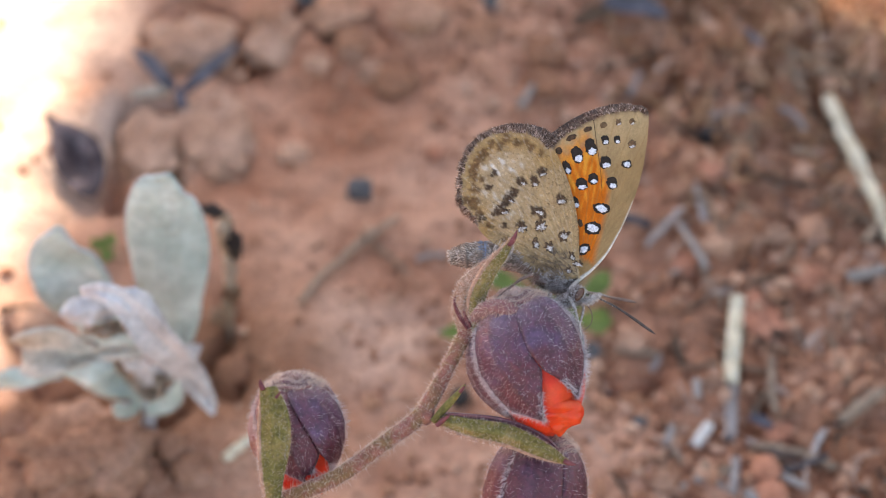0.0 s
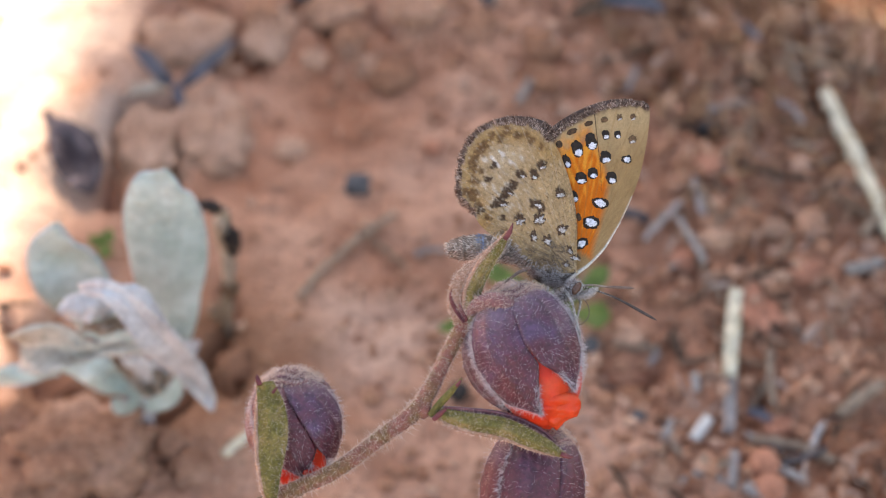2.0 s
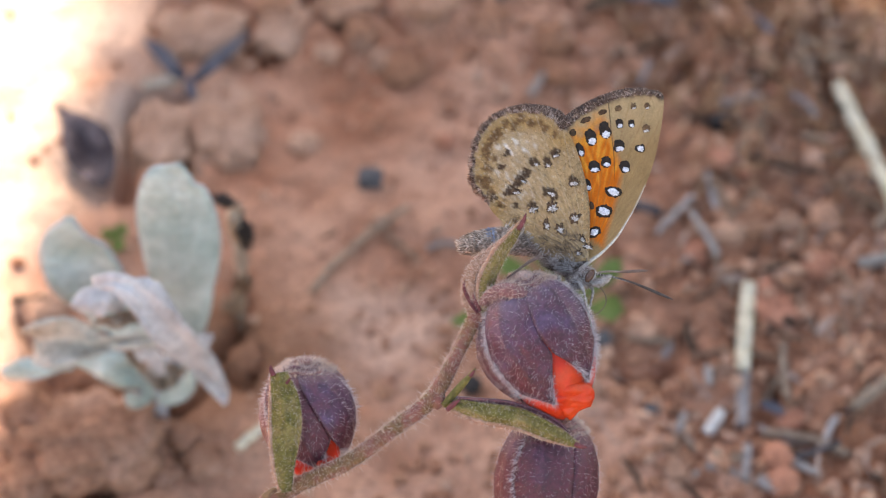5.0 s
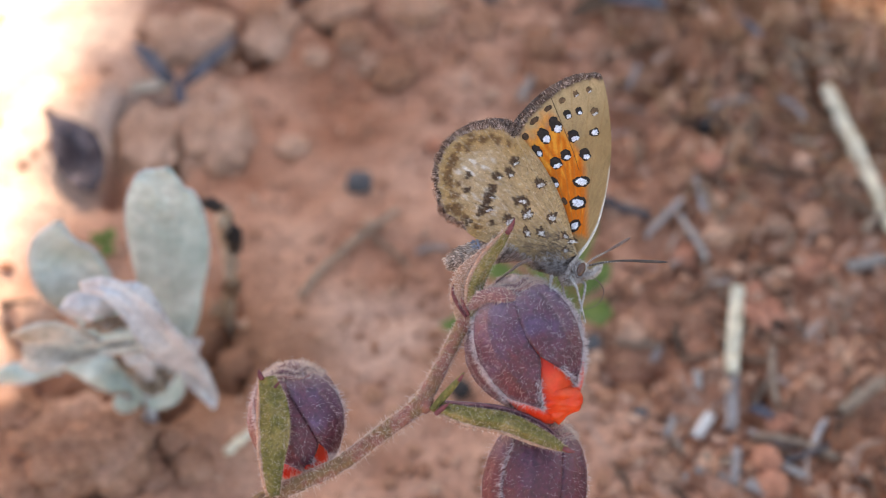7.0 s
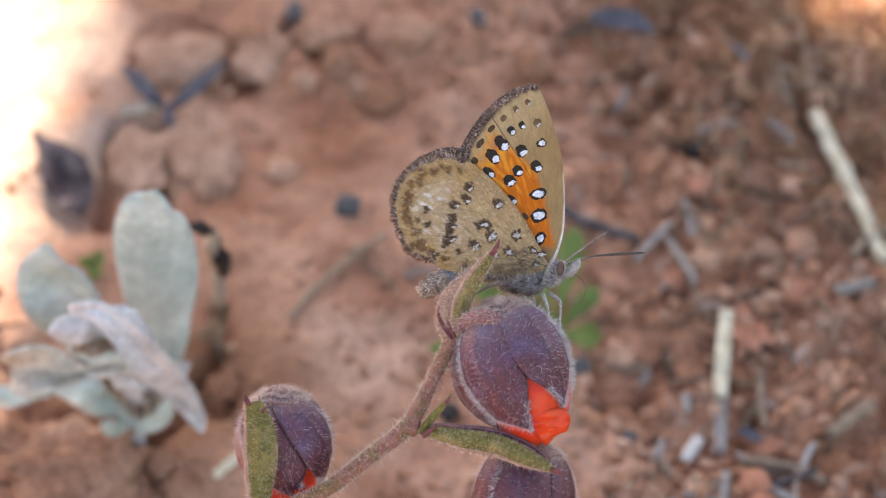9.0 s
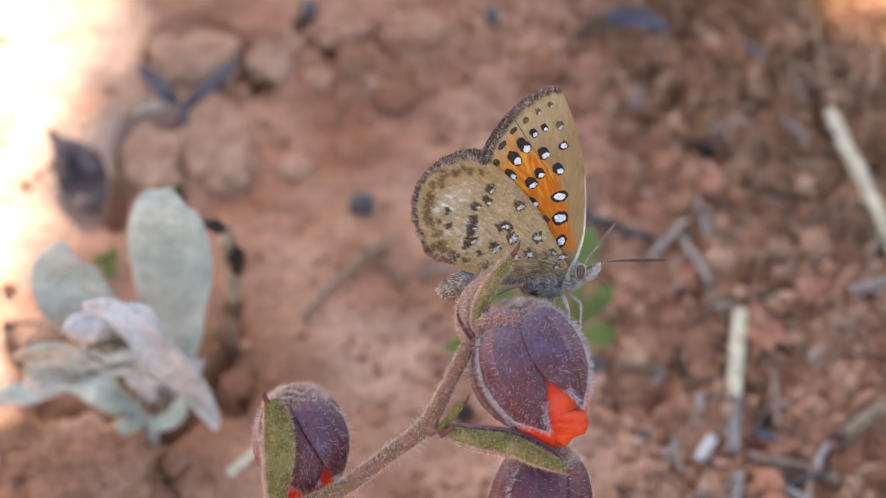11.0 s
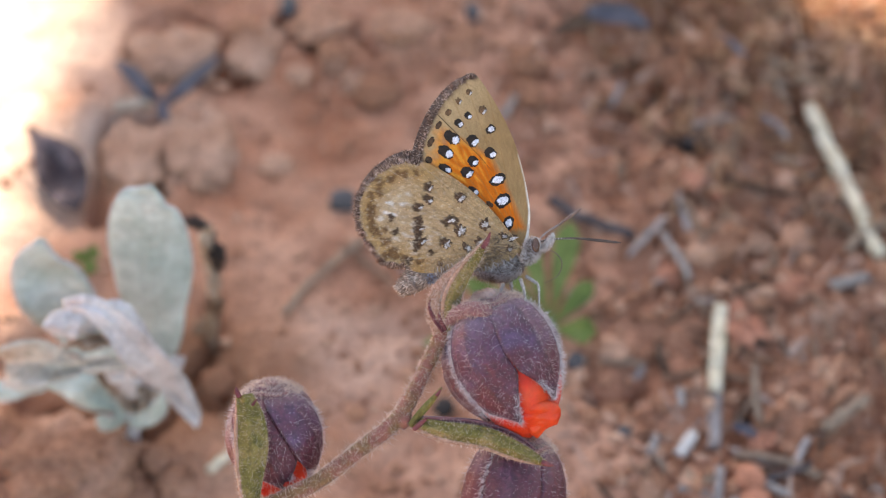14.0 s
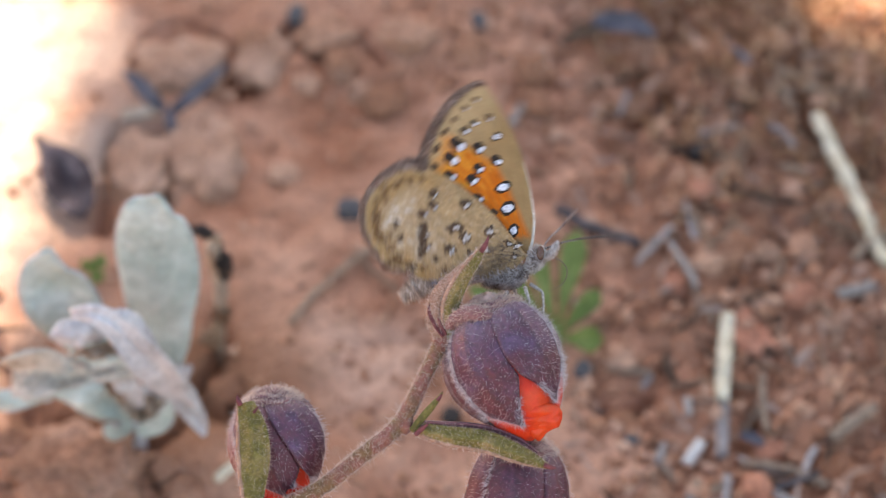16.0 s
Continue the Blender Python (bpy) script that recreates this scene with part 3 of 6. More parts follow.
        part("down", down(fold, 700, 0.34, 0.016, 0.5), DOWN, bud)
        i = rng.integers(0, 24, 170)
        tuft = bud_face(np.full(24, v0 + 0.022), q, long, wide, 1.0)[i] + rng.normal(0, 0.08, (170, 3))
        part("down", hairs(tuft, tuft * (0.25, 0, 0.25) + (0, 1.1, 0), 0.55, 0.017, 0.3), DOWN, bud)
    # crumpled lobe folded over the mouth of the bud
    r = wide * 0.3
    lobe = [(0.9, -0.84 * long, r * 1.02), (0.75, -0.96 * long, r * 1.04), (0.5, -1.05 * long, r * 0.8), (0.2, -1.10 * long, r * 0.35)]
    part("petal", ribbon(lobe, [2.4, wide * 0.42, wide * 0.36, 0.9], cup=-0.1, fold=-0.16, thick=0.22, wave=1.1, seed=4), PETAL, bud)
    return bud


def flowering_plant():
    plant = thing("flowering_plant", SUBJECT, "hairy wiry flowering herb with nodding maroon buds and scarlet petals", "wildflower")
    up = SUBJECT.to_3x3().inverted() @ Vector((0, 0, 1))
    low = np.array((-16.82, -24.50, -0.5))
    drop = (SUBJECT @ (Vector(low) * 0.001)).z * 1000
    foot = low - np.array(up) * (drop + 3)
    path = [foot, foot + (low - foot) * 0.4 + (4, 0, -2), low - np.array(up) * 14 + (1, 0, 0), low, (-14.57, -22.48, 0), (-12.32, -21.40, 0.2), (-8.83, -19.73, 0.4), (-5.33, -17.16, 0.5),
            (-2.43, -15.04, 0.4), (-0.93, -13.01, 0.2), (0.43, -10.43, 0), (1.79, -7.85, -0.2), (2.60, -6.27, -0.4)]
    data = tube(path, [1.1, 1.0, 0.9, 0.8, 0.75, 0.72, 0.7, 0.68, 0.74, 0.70, 0.62, 0.66, 0.6], 14, 150, 0.12)
    part("stem", data, STEM, plant, "reddish-green hairy stem")
    upper = tube(path[3:], [0.74, 0.72, 0.7, 0.66, 0.72, 0.68, 0.6, 0.62, 0.6], 10, 60)
    part("down", join(down(upper, 5200, 0.42, 0.015), down(upper, 700, 0.9, 0.02)), DOWN, plant, "fine pale stem hairs")
    for at, r in (((-1.58, -14.50, 0.3), 1.7), ((2.34, -7.06, -0.3), 1.6)):
        part("node", blob((r, r * 1.2, r), 4, 0.12, 2, centre=at), STEM, plant)

    # stalk over which the large bud nods
    arch = tube([(2.34, -6.96, -0.4), (3.00, -5.72, 0.8), (4.10, -5.08, 1.9), (5.39, -5.09, 2.6), (6.48, -5.74, 2.6)], [0.5, 0.56, 0.68, 0.76, 0.66], 12, 30, 0.1)
    part("flower_stalk", arch, DUSKY, plant, "downy dusky-pink flower stalk")
    part("down", down(arch, 800, 0.5, 0.024), DOWN, plant)
    m = Matrix.Translation(Vector((5.65, -3.90, -0.6)) * 0.001) @ pose(0, 0, 0, -4, 0, 19.7)
    flower_bud(plant, m, 11.9, 9.75, -36, 3200, 0.62, 0.33, 20, 0.1, 0.08, 0.5, sheeny_bloom=0.82)
    # left bud, half hidden by its bract
    m = Matrix.Translation(Vector((-13.45, -11.14, -2.6)) * 0.001) @ pose(0, 0, 0, 6, 0, 4)
    flower_bud(plant, m, 9.8, 8.15, -16, 1800, 0.68, skew=0, slant=72, pale=(1,), crown=0.8, sheeny_bloom=0.38)
    # lower bud
    m = Matrix.Translation(Vector((9.10, -16.06, -3)) * 0.001) @ pose(0, 0, 0, 4, 0, -8)
    flower_bud(plant, m, 12.6, 9.1, -6, 1500, sheeny_bloom=0.28)

    def bract(mid, widths, tip=None, **k):
        data = ribbon(mid, widths, **k)
        b = part("bract", data, BRACT, plant, "narrow green hairy bract")
        part("down", down(data, 1500, 0.3, 0.011), DOWN, b)
        grid = np.asarray(data[0]).reshape(2, 26, -1, 3).mean(0)
        for edge in (grid[:, 0], grid[:, -1]):
            rim = tube(edge, [0.2, 0.24, 0.24, 0.2, 0.08], 8)
            part("bract_margin", rim, PALE_BRACT if edge[:, 0].mean() <= grid[..., 0].mean() else BRACT, b, "thickened hairy margin")
            part("down", down(rim, 520, 0.42, 0.014), DOWN, b)
        if tip is not None:
            part("bract_tip", tube(tip, [0.24, 0.24, 0.16, 0.04], 8, 10), RUST, b, "reddish pointed tip")
        return b

    # bract in front of the wings, with its swollen base
    bract([(2.69, -7.36, 0.4), (2.86, -4.48, 1.4), (3.82, -2.24, 2.1), (5.07, -0.51, 2.6), (6.13, 0.98, 2.9)], [0.8, 1.2, 1.0, 0.7, 0.2],
          tip=[(5.72, 0.28, 2.75), (6.18, 0.98, 2.9), (6.43, 1.67, 3)], fold=-0.32, thick=0.22, m=11)
    wrap = ribbon([(2.19, -7.66, 0.2), (1.71, -5.46, 0.6), (2.02, -3.48, 0.9), (3.22, -1.99, 1.3), (4.72, -0.41, 1.7)], [1.0, 1.7, 1.55, 1.0, 0.2], fold=-0.3, thick=0.25)
    b = part("bract", wrap, PALE_BRACT, plant, "pinkish downy bract sheath")
    part("down", down(wrap, 2600, 0.45, 0.015), DOWN, b)
    part("stipule", ribbon([(2.29, -6.96, 0.6), (1.61, -5.71, 0.5), (1.16, -4.71, 0.4), (1.27, -3.87, 0.4)], [0.5, 0.75, 0.5, 0.1], fold=0.3), RUST, plant, "small rusty stipule")
    # bract in front of the left bud
    bract([(-14.82, -22.47, 1.8), (-14.90, -19.79, 2.4), (-14.73, -16.80, 2.6), (-14.82, -14.32, 2.5), (-15.25, -12.02, 2.2)], [0.8, 1.7, 2.5, 2.3, 1.4],
          fold=-0.28, thick=0.22, m=11, wave=0.25, seed=3, tip=[(-15.65, -12.22, 2.25), (-15.85, -11.72, 2.35), (-15.89, -11.32, 2.45)])
    part("bract_tip", tube([(-14.51, -12.92, 2.5), (-14.31, -12.68, 2.6), (-14.06, -12.38, 2.7)], [0.14, 0.12, 0.03], 8, 8), RUST, plant)
    # long bract over the lower bud
    bract([(-0.59, -14.90, 0.8), (2.14, -15.67, 1.8), (5.62, -16.28, 2.6), (8.60, -17.55, 2.6), (10.83, -18.56, 2.2)], [0.8, 1.35, 1.55, 1.25, 0.4],
          fold=-0.35, thick=0.22, m=11, tip=[(10.48, -18.40, 2.2), (11.08, -18.66, 2.2), (11.57, -18.76, 2.2)])
    part("bract_margin", ribbon([(-0.34, -14.51, 0.6), (2.15, -14.77, 1.1), (5.38, -15.19, 1.6), (8.36, -16.30, 1.6), (10.09, -17.56, 1.6)], [0.4, 0.7, 0.8, 0.6, 0.2], thick=0.2, fold=0.3), CALYX, plant, "maroon bract edge")
    part("stipule", ribbon([(-0.94, -15.15, 0.9), (0.26, -13.81, 1.2), (1.16, -12.82, 1.4), (1.92, -11.83, 1.6)], [0.45, 0.6, 0.45, 0.1], fold=-0.35), BRACT, plant, "small green stipule with a red tip")
    part("stipule_tip", tube([(1.46, -12.53, 1.5), (1.71, -12.18, 1.55), (1.97, -11.73, 1.6)], [0.2, 0.14, 0.03], 7, 8), RUST, plant)
    part("stipule", ribbon([(-0.59, -15.50, 1.1), (-0.04, -15.00, 1.3), (0.56, -14.51, 1.5)], [0.3, 0.4, 0.1], fold=-0.3), RUST, plant)
    return plant


flower = flowering_plant()


# ---------------------------------------------------------------- butterfly
def wing_grid(outline, base, n, m, sheet):
    o = spline([(x, y, 0) for x, y in outline], m)
    s = np.linspace(0.02, 1, n)[:, None, None]
    b = np.array([*base, 0.0])
    g = b + (o[None] - b) * s
    g[..., 2] = sheet(g[..., 0], g[..., 1])
    return g


def spot_mesh(x, y, a, b, turn, sheet, lift, ragged=0.14, seed=0, n=22, square=2.0):
    t = np.linspace(0, 2 * np.pi, n, endpoint=False)
    k = 1 + ragged * np.array([noise.noise(Vector((math.cos(q) * 2, math.sin(q) * 2, seed * 3.1))) + 0.6 * noise.noise(Vector((math.cos(q) * 6, math.sin(q) * 6, seed)))
                             + 0.4 * noise.noise(Vector((math.cos(q) * 15, math.sin(q) * 15, seed + 5))) for q in t])
    c, s = math.cos(radians(turn)), math.sin(radians(turn))
    k = k / (np.abs(np.cos(t)) ** square + np.abs(np.sin(t)) ** square) ** (1 / square)
    px, py = a * k * np.cos(t), b * k * np.sin(t)
    rows = []
    for f in (1.0, 0.55, 0.0):
        X, Y = x + f * (px * c - py * s), y + f * (px * s + py * c)
        rows.append(np.stack([X, Y, sheet(X, Y) + lift + 0.02 * (1 - f)], axis=1))
    low = rows[0] - (0, 0, 0.03)
    verts = np.vstack([low, rows[0], rows[1], rows[2][:1]])
    faces = []
    for i in range(n):
        j = (i + 1) % n
        faces += [(i, j, n + j, n + i), (n + i, n + j, 2 * n + j, 2 * n + i), (2 * n + i, 2 * n + j, 3 * n)]
    return verts, faces


def edge_distance(x, y, line):
    d = np.full(len(x), 1e9)
    for (ax, ay), (bx, by) in zip(line[:-1], line[1:]):
        l2 = (bx - ax) ** 2 + (by - ay) ** 2 + 1e-12
        t = np.clip(((x - ax) * (bx - ax) + (y - ay) * (by - ay)) / l2, 0, 1)
        d = np.minimum(d, np.hypot(x - ax - t * (bx - ax), y - ay - t * (by - ay)))
    return d


def wing_part(name, grid, thick, parent, label, colours):
    data = shell(grid, thick)
    w = part(name, data, WING, parent, label)
    v = np.asarray(data[0])
    paint(w.data, colours(v[:, 0], v[:, 1]))
    return w


def fringe(line, base, length, count, sheet, width=0.05):
    p = spline([(x, y, 0) for x, y in line], 400)
    i = rng.integers(1, 399, count)
    i = i[rng.random(count) < 0.55 + 0.45 * np.sin(i * 0.16)]
    count = len(i)
    t = unit(p[i + 1 - (i == 398)] - p[i - 1])
    out = np.stack([t[:, 1], -t[:, 0], 0 * t[:, 0]], axis=1)
    out *= np.sign(((p[i] - (*base, 0)) * out).sum(1, keepdims=True))
    roots = p[i] - out * rng.uniform(0.1, 0.5, (count, 1))
    roots[:, 2] = sheet(roots[:, 0], roots[:, 1]) + rng.normal(0, 0.08, count)
    return hairs(roots, out, length, width, 0.2)


def wing_scales(wing, outline, sheet, tone, count):
    """Rows of overlapping scales lying on a wing, each a little lighter or darker."""
    o = spline([(x, y, 0) for x, y in outline], 300)
    p = o[rng.integers(0, 300, count)] * np.sqrt(rng.uniform(0.02, 0.97, (count, 1)))
    way = unit(p - (*ORIGIN_ROOT, 0)) + (0, 0, 0.03)
    p[:, 2] = sheet(p[:, 0], p[:, 1]) + 0.045
    data = hairs(p, way, 0.17, 0.03, 0.12)
    ob = part("scale_coat", data, WING, wing, "fine overlapping wing scales")
    colour = tone(p[:, 0], p[:, 1]) * rng.choice([0.9, 1.15, 1.4, 1.8], (count, 1))
    paint(ob.data, np.clip(np.repeat(colour, 4, axis=0), 0.004, 0.85))


ORIGIN_ROOT = (-0.15, -0.15)
FORE = [(-0.15, -0.24), (1.31, 0.19), (3.00, 1.21), (4.93, 3.00), (6.53, 4.88), (7.88, 6.87), (9.09, 9.24), (9.87, 11.17), (10.11, 12.28), (9.62, 12.81), (8.41, 13.20),
        (6.87, 13.40), (4.93, 13.30), (3.09, 12.91), (1.64, 12.38), (0.68, 11.70), (-0.39, 9.28), (-1.11, 6.38), (-1.26, 3.48), (-0.87, 1.06), (-0.29, -0.15)]
FORE_RIM = FORE[8:16]
HIND = [(-0.05, -0.24), (0.77, 2.51), (1.35, 4.93), (1.55, 7.35), (1.45, 9.77), (1.06, 11.70), (0.48, 12.86), (-0.39, 13.69), (-1.62, 14.22), (-3.13, 14.56), (-4.66, 14.46), (-5.91, 13.88),
        (-6.95, 12.86), (-7.60, 11.70), (-8.10, 10.40), (-8.40, 9.19), (-8.06, 8.22), (-7.46, 7.21), (-7.06, 6.04), (-6.30, 4.88), (-5.15, 3.92), (-4.55, 2.90), (-4.00, 1.79), (-2.77, 0.73), (-1.35, 0.00)]
HIND_RIM = HIND[5:18]


def fore_sheet(x, y):
    return 0.05 * np.sin(x * 0.5) + 0.004 * (x - 3) ** 2


def hind_sheet(x, y):
    return 0.32 + 0.10 * np.sin((x + y) * 0.35) + 0.003 * (x + 3) ** 2


def fore_tone(x, y):
    tan, orange = np.array((0.34, 0.208, 0.09)), np.array((0.62, 0.138, 0.004))
    tone = np.tile(tan, (len(x), 1)) * (1 + 0.14 * speckle(x, y, 0.8, 1))[:, None]
    tone = blend(tone, (0.50, 0.355, 0.19), 0.65 * np.clip((y - 8.0) / 3.5, 0, 1))
    # orange field between the hind wing and a slanting line
    edge = np.interp(y, [-0.5, 1.5, 4.5, 6.8, 10.6], [0.9, 2.0, 3.8, 4.9, 4.6])
    k = soft(x - edge, 0.7) * soft(y - 10.3 - 0.25 * x + 0.9 * speckle(x, y, 1.6, 4), 2.2)
    k = k * (1 - soft(np.hypot(x, y) - 1.55 - 0.25 * speckle(x, y, 1.9, 3), 0.5))
    tone = blend(tone, orange, k)
    rib = np.zeros(len(x))
    for a in np.linspace(48, 98, 9):
        d = np.abs(x * math.sin(radians(a)) - (y + 0.2) * math.cos(radians(a)))
        rib = np.maximum(rib, soft(d - 0.03, 0.10))
    tone = blend(tone, (0.28, 0.15, 0.05), 0.5 * rib)
    far, way = np.hypot(x, y), np.arctan2(y, x)
    streak = speckle(way * 26, far * 0.9, 1.0, 14)
    tone = tone * (1 + 0.16 * streak)[:, None]
    tone = blend(tone, (0.76, 0.34, 0.04), k * 0.75 * np.clip(streak * 1.8 + (y - 7) * 0.16, 0, 1))
    rim = edge_distance(x, y, FORE_RIM)
    tone = blend(tone, (0.125, 0.078, 0.055), soft(rim - 0.5 + 0.25 * speckle(x, y, 2.5, 9), 0.35))
    tone = blend(tone, (0.46, 0.35, 0.29), 0.6 * soft(rim - 0.3, 0.2) * np.clip(speckle(x, y, 4.5, 7) * 2.2, 0, 1))
    costa = edge_distance(x, y, FORE[:5])
    tone = blend(tone, (0.62, 0.55, 0.45), 0.7 * soft(costa - 0.09, 0.12))
    return np.clip(tone * (1 + 0.2 * speckle(x, y, 6, 2))[:, None], 0.004, 0.95)


HIND_MARKS = [(-5.37, 7.45, 0.35), (-4.98, 7.59, 0.5), (-4.55, 7.88, 0.42), (-3.87, 8.46, 0.4), (-3.53, 8.61, 0.36), (-4.11, 8.22, 0.5), (-3.29, 8.70, 0.4), (-2.42, 9.53, 0.5), (-1.35, 9.19, 0.42), (-0.48, 9.77, 0.45), (0.48, 6.96, 0.45), (-1.93, 6.63, 0.5), (-1.45, 6.14, 0.45), (-3.63, 5.80, 0.42),
              (-1.93, 5.17, 0.5), (-2.80, 3.87, 0.3), (-1.74, 3.24, 0.35), (-0.24, 3.87, 0.38), (-5.37, 9.77, 0.35), (-4.50, 10.83, 0.35), (-6.67, 7.35, 0.35), (-4.98, 6.14, 0.25)]
RIM_MARKS = [(-7.50, 9.28, 0.4), (-5.42, 12.38, 0.5), (-4.11, 13.40, 0.4), (-2.56, 13.54, 0.45), (-1.11, 12.77, 0.4), (0.10, 11.32, 0.35), (-6.43, 10.98, 0.4), (-6.29, 6.63, 0.35), (-5.22, 4.93, 0.3), (-7.01, 8.80, 0.6), (-6.58, 10.01, 0.5), (-6.09, 11.80, 0.55), (-4.84, 12.77, 0.55), (-3.29, 13.06, 0.5), (-1.84, 12.91, 0.45), (-0.63, 12.09, 0.4), (-6.92, 7.83, 0.4), (-5.71, 10.74, 0.35)]


def hind_tone(x, y):
    tone = np.tile((0.44, 0.285, 0.142), (len(x), 1)) * (1 + 0.16 * speckle(x, y, 0.7, 5))[:, None]
    shore = edge_distance(x, y, HIND_RIM)
    tone = blend(tone, (0.40, 0.225, 0.072), 0.75 * soft(np.abs(shore - 1.25) - 0.6, 1.2))
    rough = 0.4 * speckle(x, y, 0.9, 8)
    frost = np.maximum(soft(np.hypot((x + 3.7) / 2.3, (y - 11.2) / 1.2) - 0.8 + rough, 0.9), 0.45 * soft(np.hypot((x + 4.4) / 2.4, (y - 8.8) / 3.4) - 0.8 + rough, 0.9))
    tone = blend(tone, (0.53, 0.42, 0.30), 0.4 * frost)
    ray = speckle(np.arctan2(y, x) * 26, np.hypot(x, y) * 1.3, 1.0, 52)
    tone = blend(tone, (0.74, 0.68, 0.61), 0.85 * frost * np.clip(ray * 3.4 - 0.2, 0, 1))
    for k, (cx, cy, r) in enumerate(RIM_MARKS):
        tone = blend(tone, (0.12, 0.056, 0.022), 0.8 * soft(np.hypot(x - cx, y - cy) - r * 0.9 + 0.4 * speckle(x, y, 2.8, k), 0.24))
    for k, (cx, cy, r) in enumerate(HIND_MARKS):
        tone = blend(tone, (0.062, 0.032, 0.017), (0.95 if cy > 5.6 else 0.6) * soft(np.hypot(x - cx, y - cy) - r * 0.95 + 0.34 * speckle(x, y, 3.2, 20 + k), 0.16))
    rib = np.zeros(len(x))
    for a in np.linspace(86, 150, 8):
        d = np.abs(x * math.sin(radians(a)) - y * math.cos(radians(a)))
        rib = np.maximum(rib, soft(d - 0.02, 0.09))
    tone = blend(tone, (0.60, 0.49, 0.35), 0.4 * rib)
    fleck = np.clip(speckle(x, y, 3.4, 31) * 2.4 - 0.35, 0, 1)
    tone = blend(tone, (0.17, 0.105, 0.055), 0.55 * fleck * soft(np.hypot(x + 3, y - 6) - 4.5, 5))
    tone = blend(tone, (0.60, 0.50, 0.38), 0.45 * np.clip(speckle(x, y, 3.8, 37) * 2.4 - 0.6, 0, 1))
    streak = speckle(np.arctan2(y, x) * 24, np.hypot(x, y) * 0.8, 1.0, 44)
    tone = tone * (1 + 0.18 * streak)[:, None]
    rim = edge_distance(x, y, HIND_RIM)
    tone = blend(tone, (0.165, 0.10, 0.075), soft(rim - 0.3 + 0.3 * speckle(x, y, 2.0, 11), 0.22))
    tone = blend(tone, (0.44, 0.33, 0.27), 0.7 * soft(rim - 0.5, 0.3) * np.clip(speckle(np.arctan2(y - 6, x + 3) * 42, rim, 1.0, 7) * 2.2, 0, 1))
    base = soft(np.hypot(x + 2.3, y - 1.6) - 2.4 + 1.2 * speckle(x, y, 1.8, 12), 1.2)
    tone = blend(tone, (0.17, 0.115, 0.075), 0.5 * base * np.clip(0.6 + 1.6 * streak, 0, 1.5))
    return np.clip(tone * (1 + 0.26 * speckle(x, y, 5, 6))[:, None], 0.004, 0.95)


def far_tone(x, y):
    tone = np.tile((0.155, 0.105, 0.085), (len(x), 1)) * (1 + 0.75 * speckle(x, y, 5, 5))[:, None]
    k = soft(np.hypot((x + 2.5) / 0.5, (y - 12.9) / 0.6) - 0.8 + 0.5 * speckle(x, y, 2.5, 3), 0.5)
    return np.clip(blend(tone, (0.8, 0.23, 0.015), k), 0.004, 0.95)


# forewing spots: place, half axes, turn, and how much silver they hold
BASE_SPOTS = [
    ((1.11, 2.13), 0.62, 0.44, 20, 0.62), ((2.42, 3.68), 0.74, 0.56, -15, 0.62), ((3.68, 5.13), 0.74, 0.46, -28, 0.66), ((5.22, 7.01), 0.46, 0.56, -10, 0.5),
    ((6.96, 8.22), 0.44, 0.36, -15, 0.62), ((5.17, 8.95), 0.48, 0.56, -10, 0.5), ((2.61, 7.69), 0.52, 0.52, 0, 0.5), ((3.72, 7.83), 0.44, 0.48, 0, 0.42)]
OUTER_SPOTS = [
    ((1.79, 9.48), 0.34, 0.62, 6, 0.45), ((3.00, 10.30), 0.5, 0.74, 4, 0.45), ((4.35, 10.59), 0.48, 0.78, 0, 0.45), ((5.75, 10.83), 0.32, 0.42, -6, 0.35),
    ((6.77, 10.54), 0.30, 0.36, -10, 0.5), ((1.55, 11.12), 0.3, 0.3, 0, 0), ((2.95, 11.90), 0.46, 0.24, 10, 0), ((4.55, 12.19), 0.4, 0.22, 0, 0),
    ((6.00, 12.14), 0.32, 0.26, 0, 0), ((1.64, 6.29), 0.28, 0.52, 0, 0.4), ((1.50, 4.45), 0.2, 0.36, 0, 0)]
FORE_DABS = [((7.93, 9.82), 0.34, 0.36), ((7.35, 11.99), 0.26, 0.28), ((8.51, 11.70), 0.28, 0.3)]
HIND_SPOTS = [((0.48, 6.77), 0.42, 0.2), ((-1.93, 5.13), 0.5, 0.32), ((-1.64, 6.38), 0.42, 0.16), ((-3.63, 5.51), 0.38, 0.24), ((-2.80, 3.77), 0.26, 0.3), ((-1.74, 3.14), 0.34, 0.24),
              ((-0.24, 3.77), 0.36, 0.26), ((-1.35, 8.90), 0.34, 0.14), ((-2.32, 9.28), 0.3, 0.12), ((-0.39, 9.57), 0.3, 0.12), ((-4.64, 7.30), 0.42, 0.12), ((-3.77, 8.08), 0.3, 0.1),
              ((-0.10, 1.79), 0.26, 0.22), ((-0.73, 0.68), 0.28, 0.16), ((0.19, 1.06), 0.42, 0.14)]


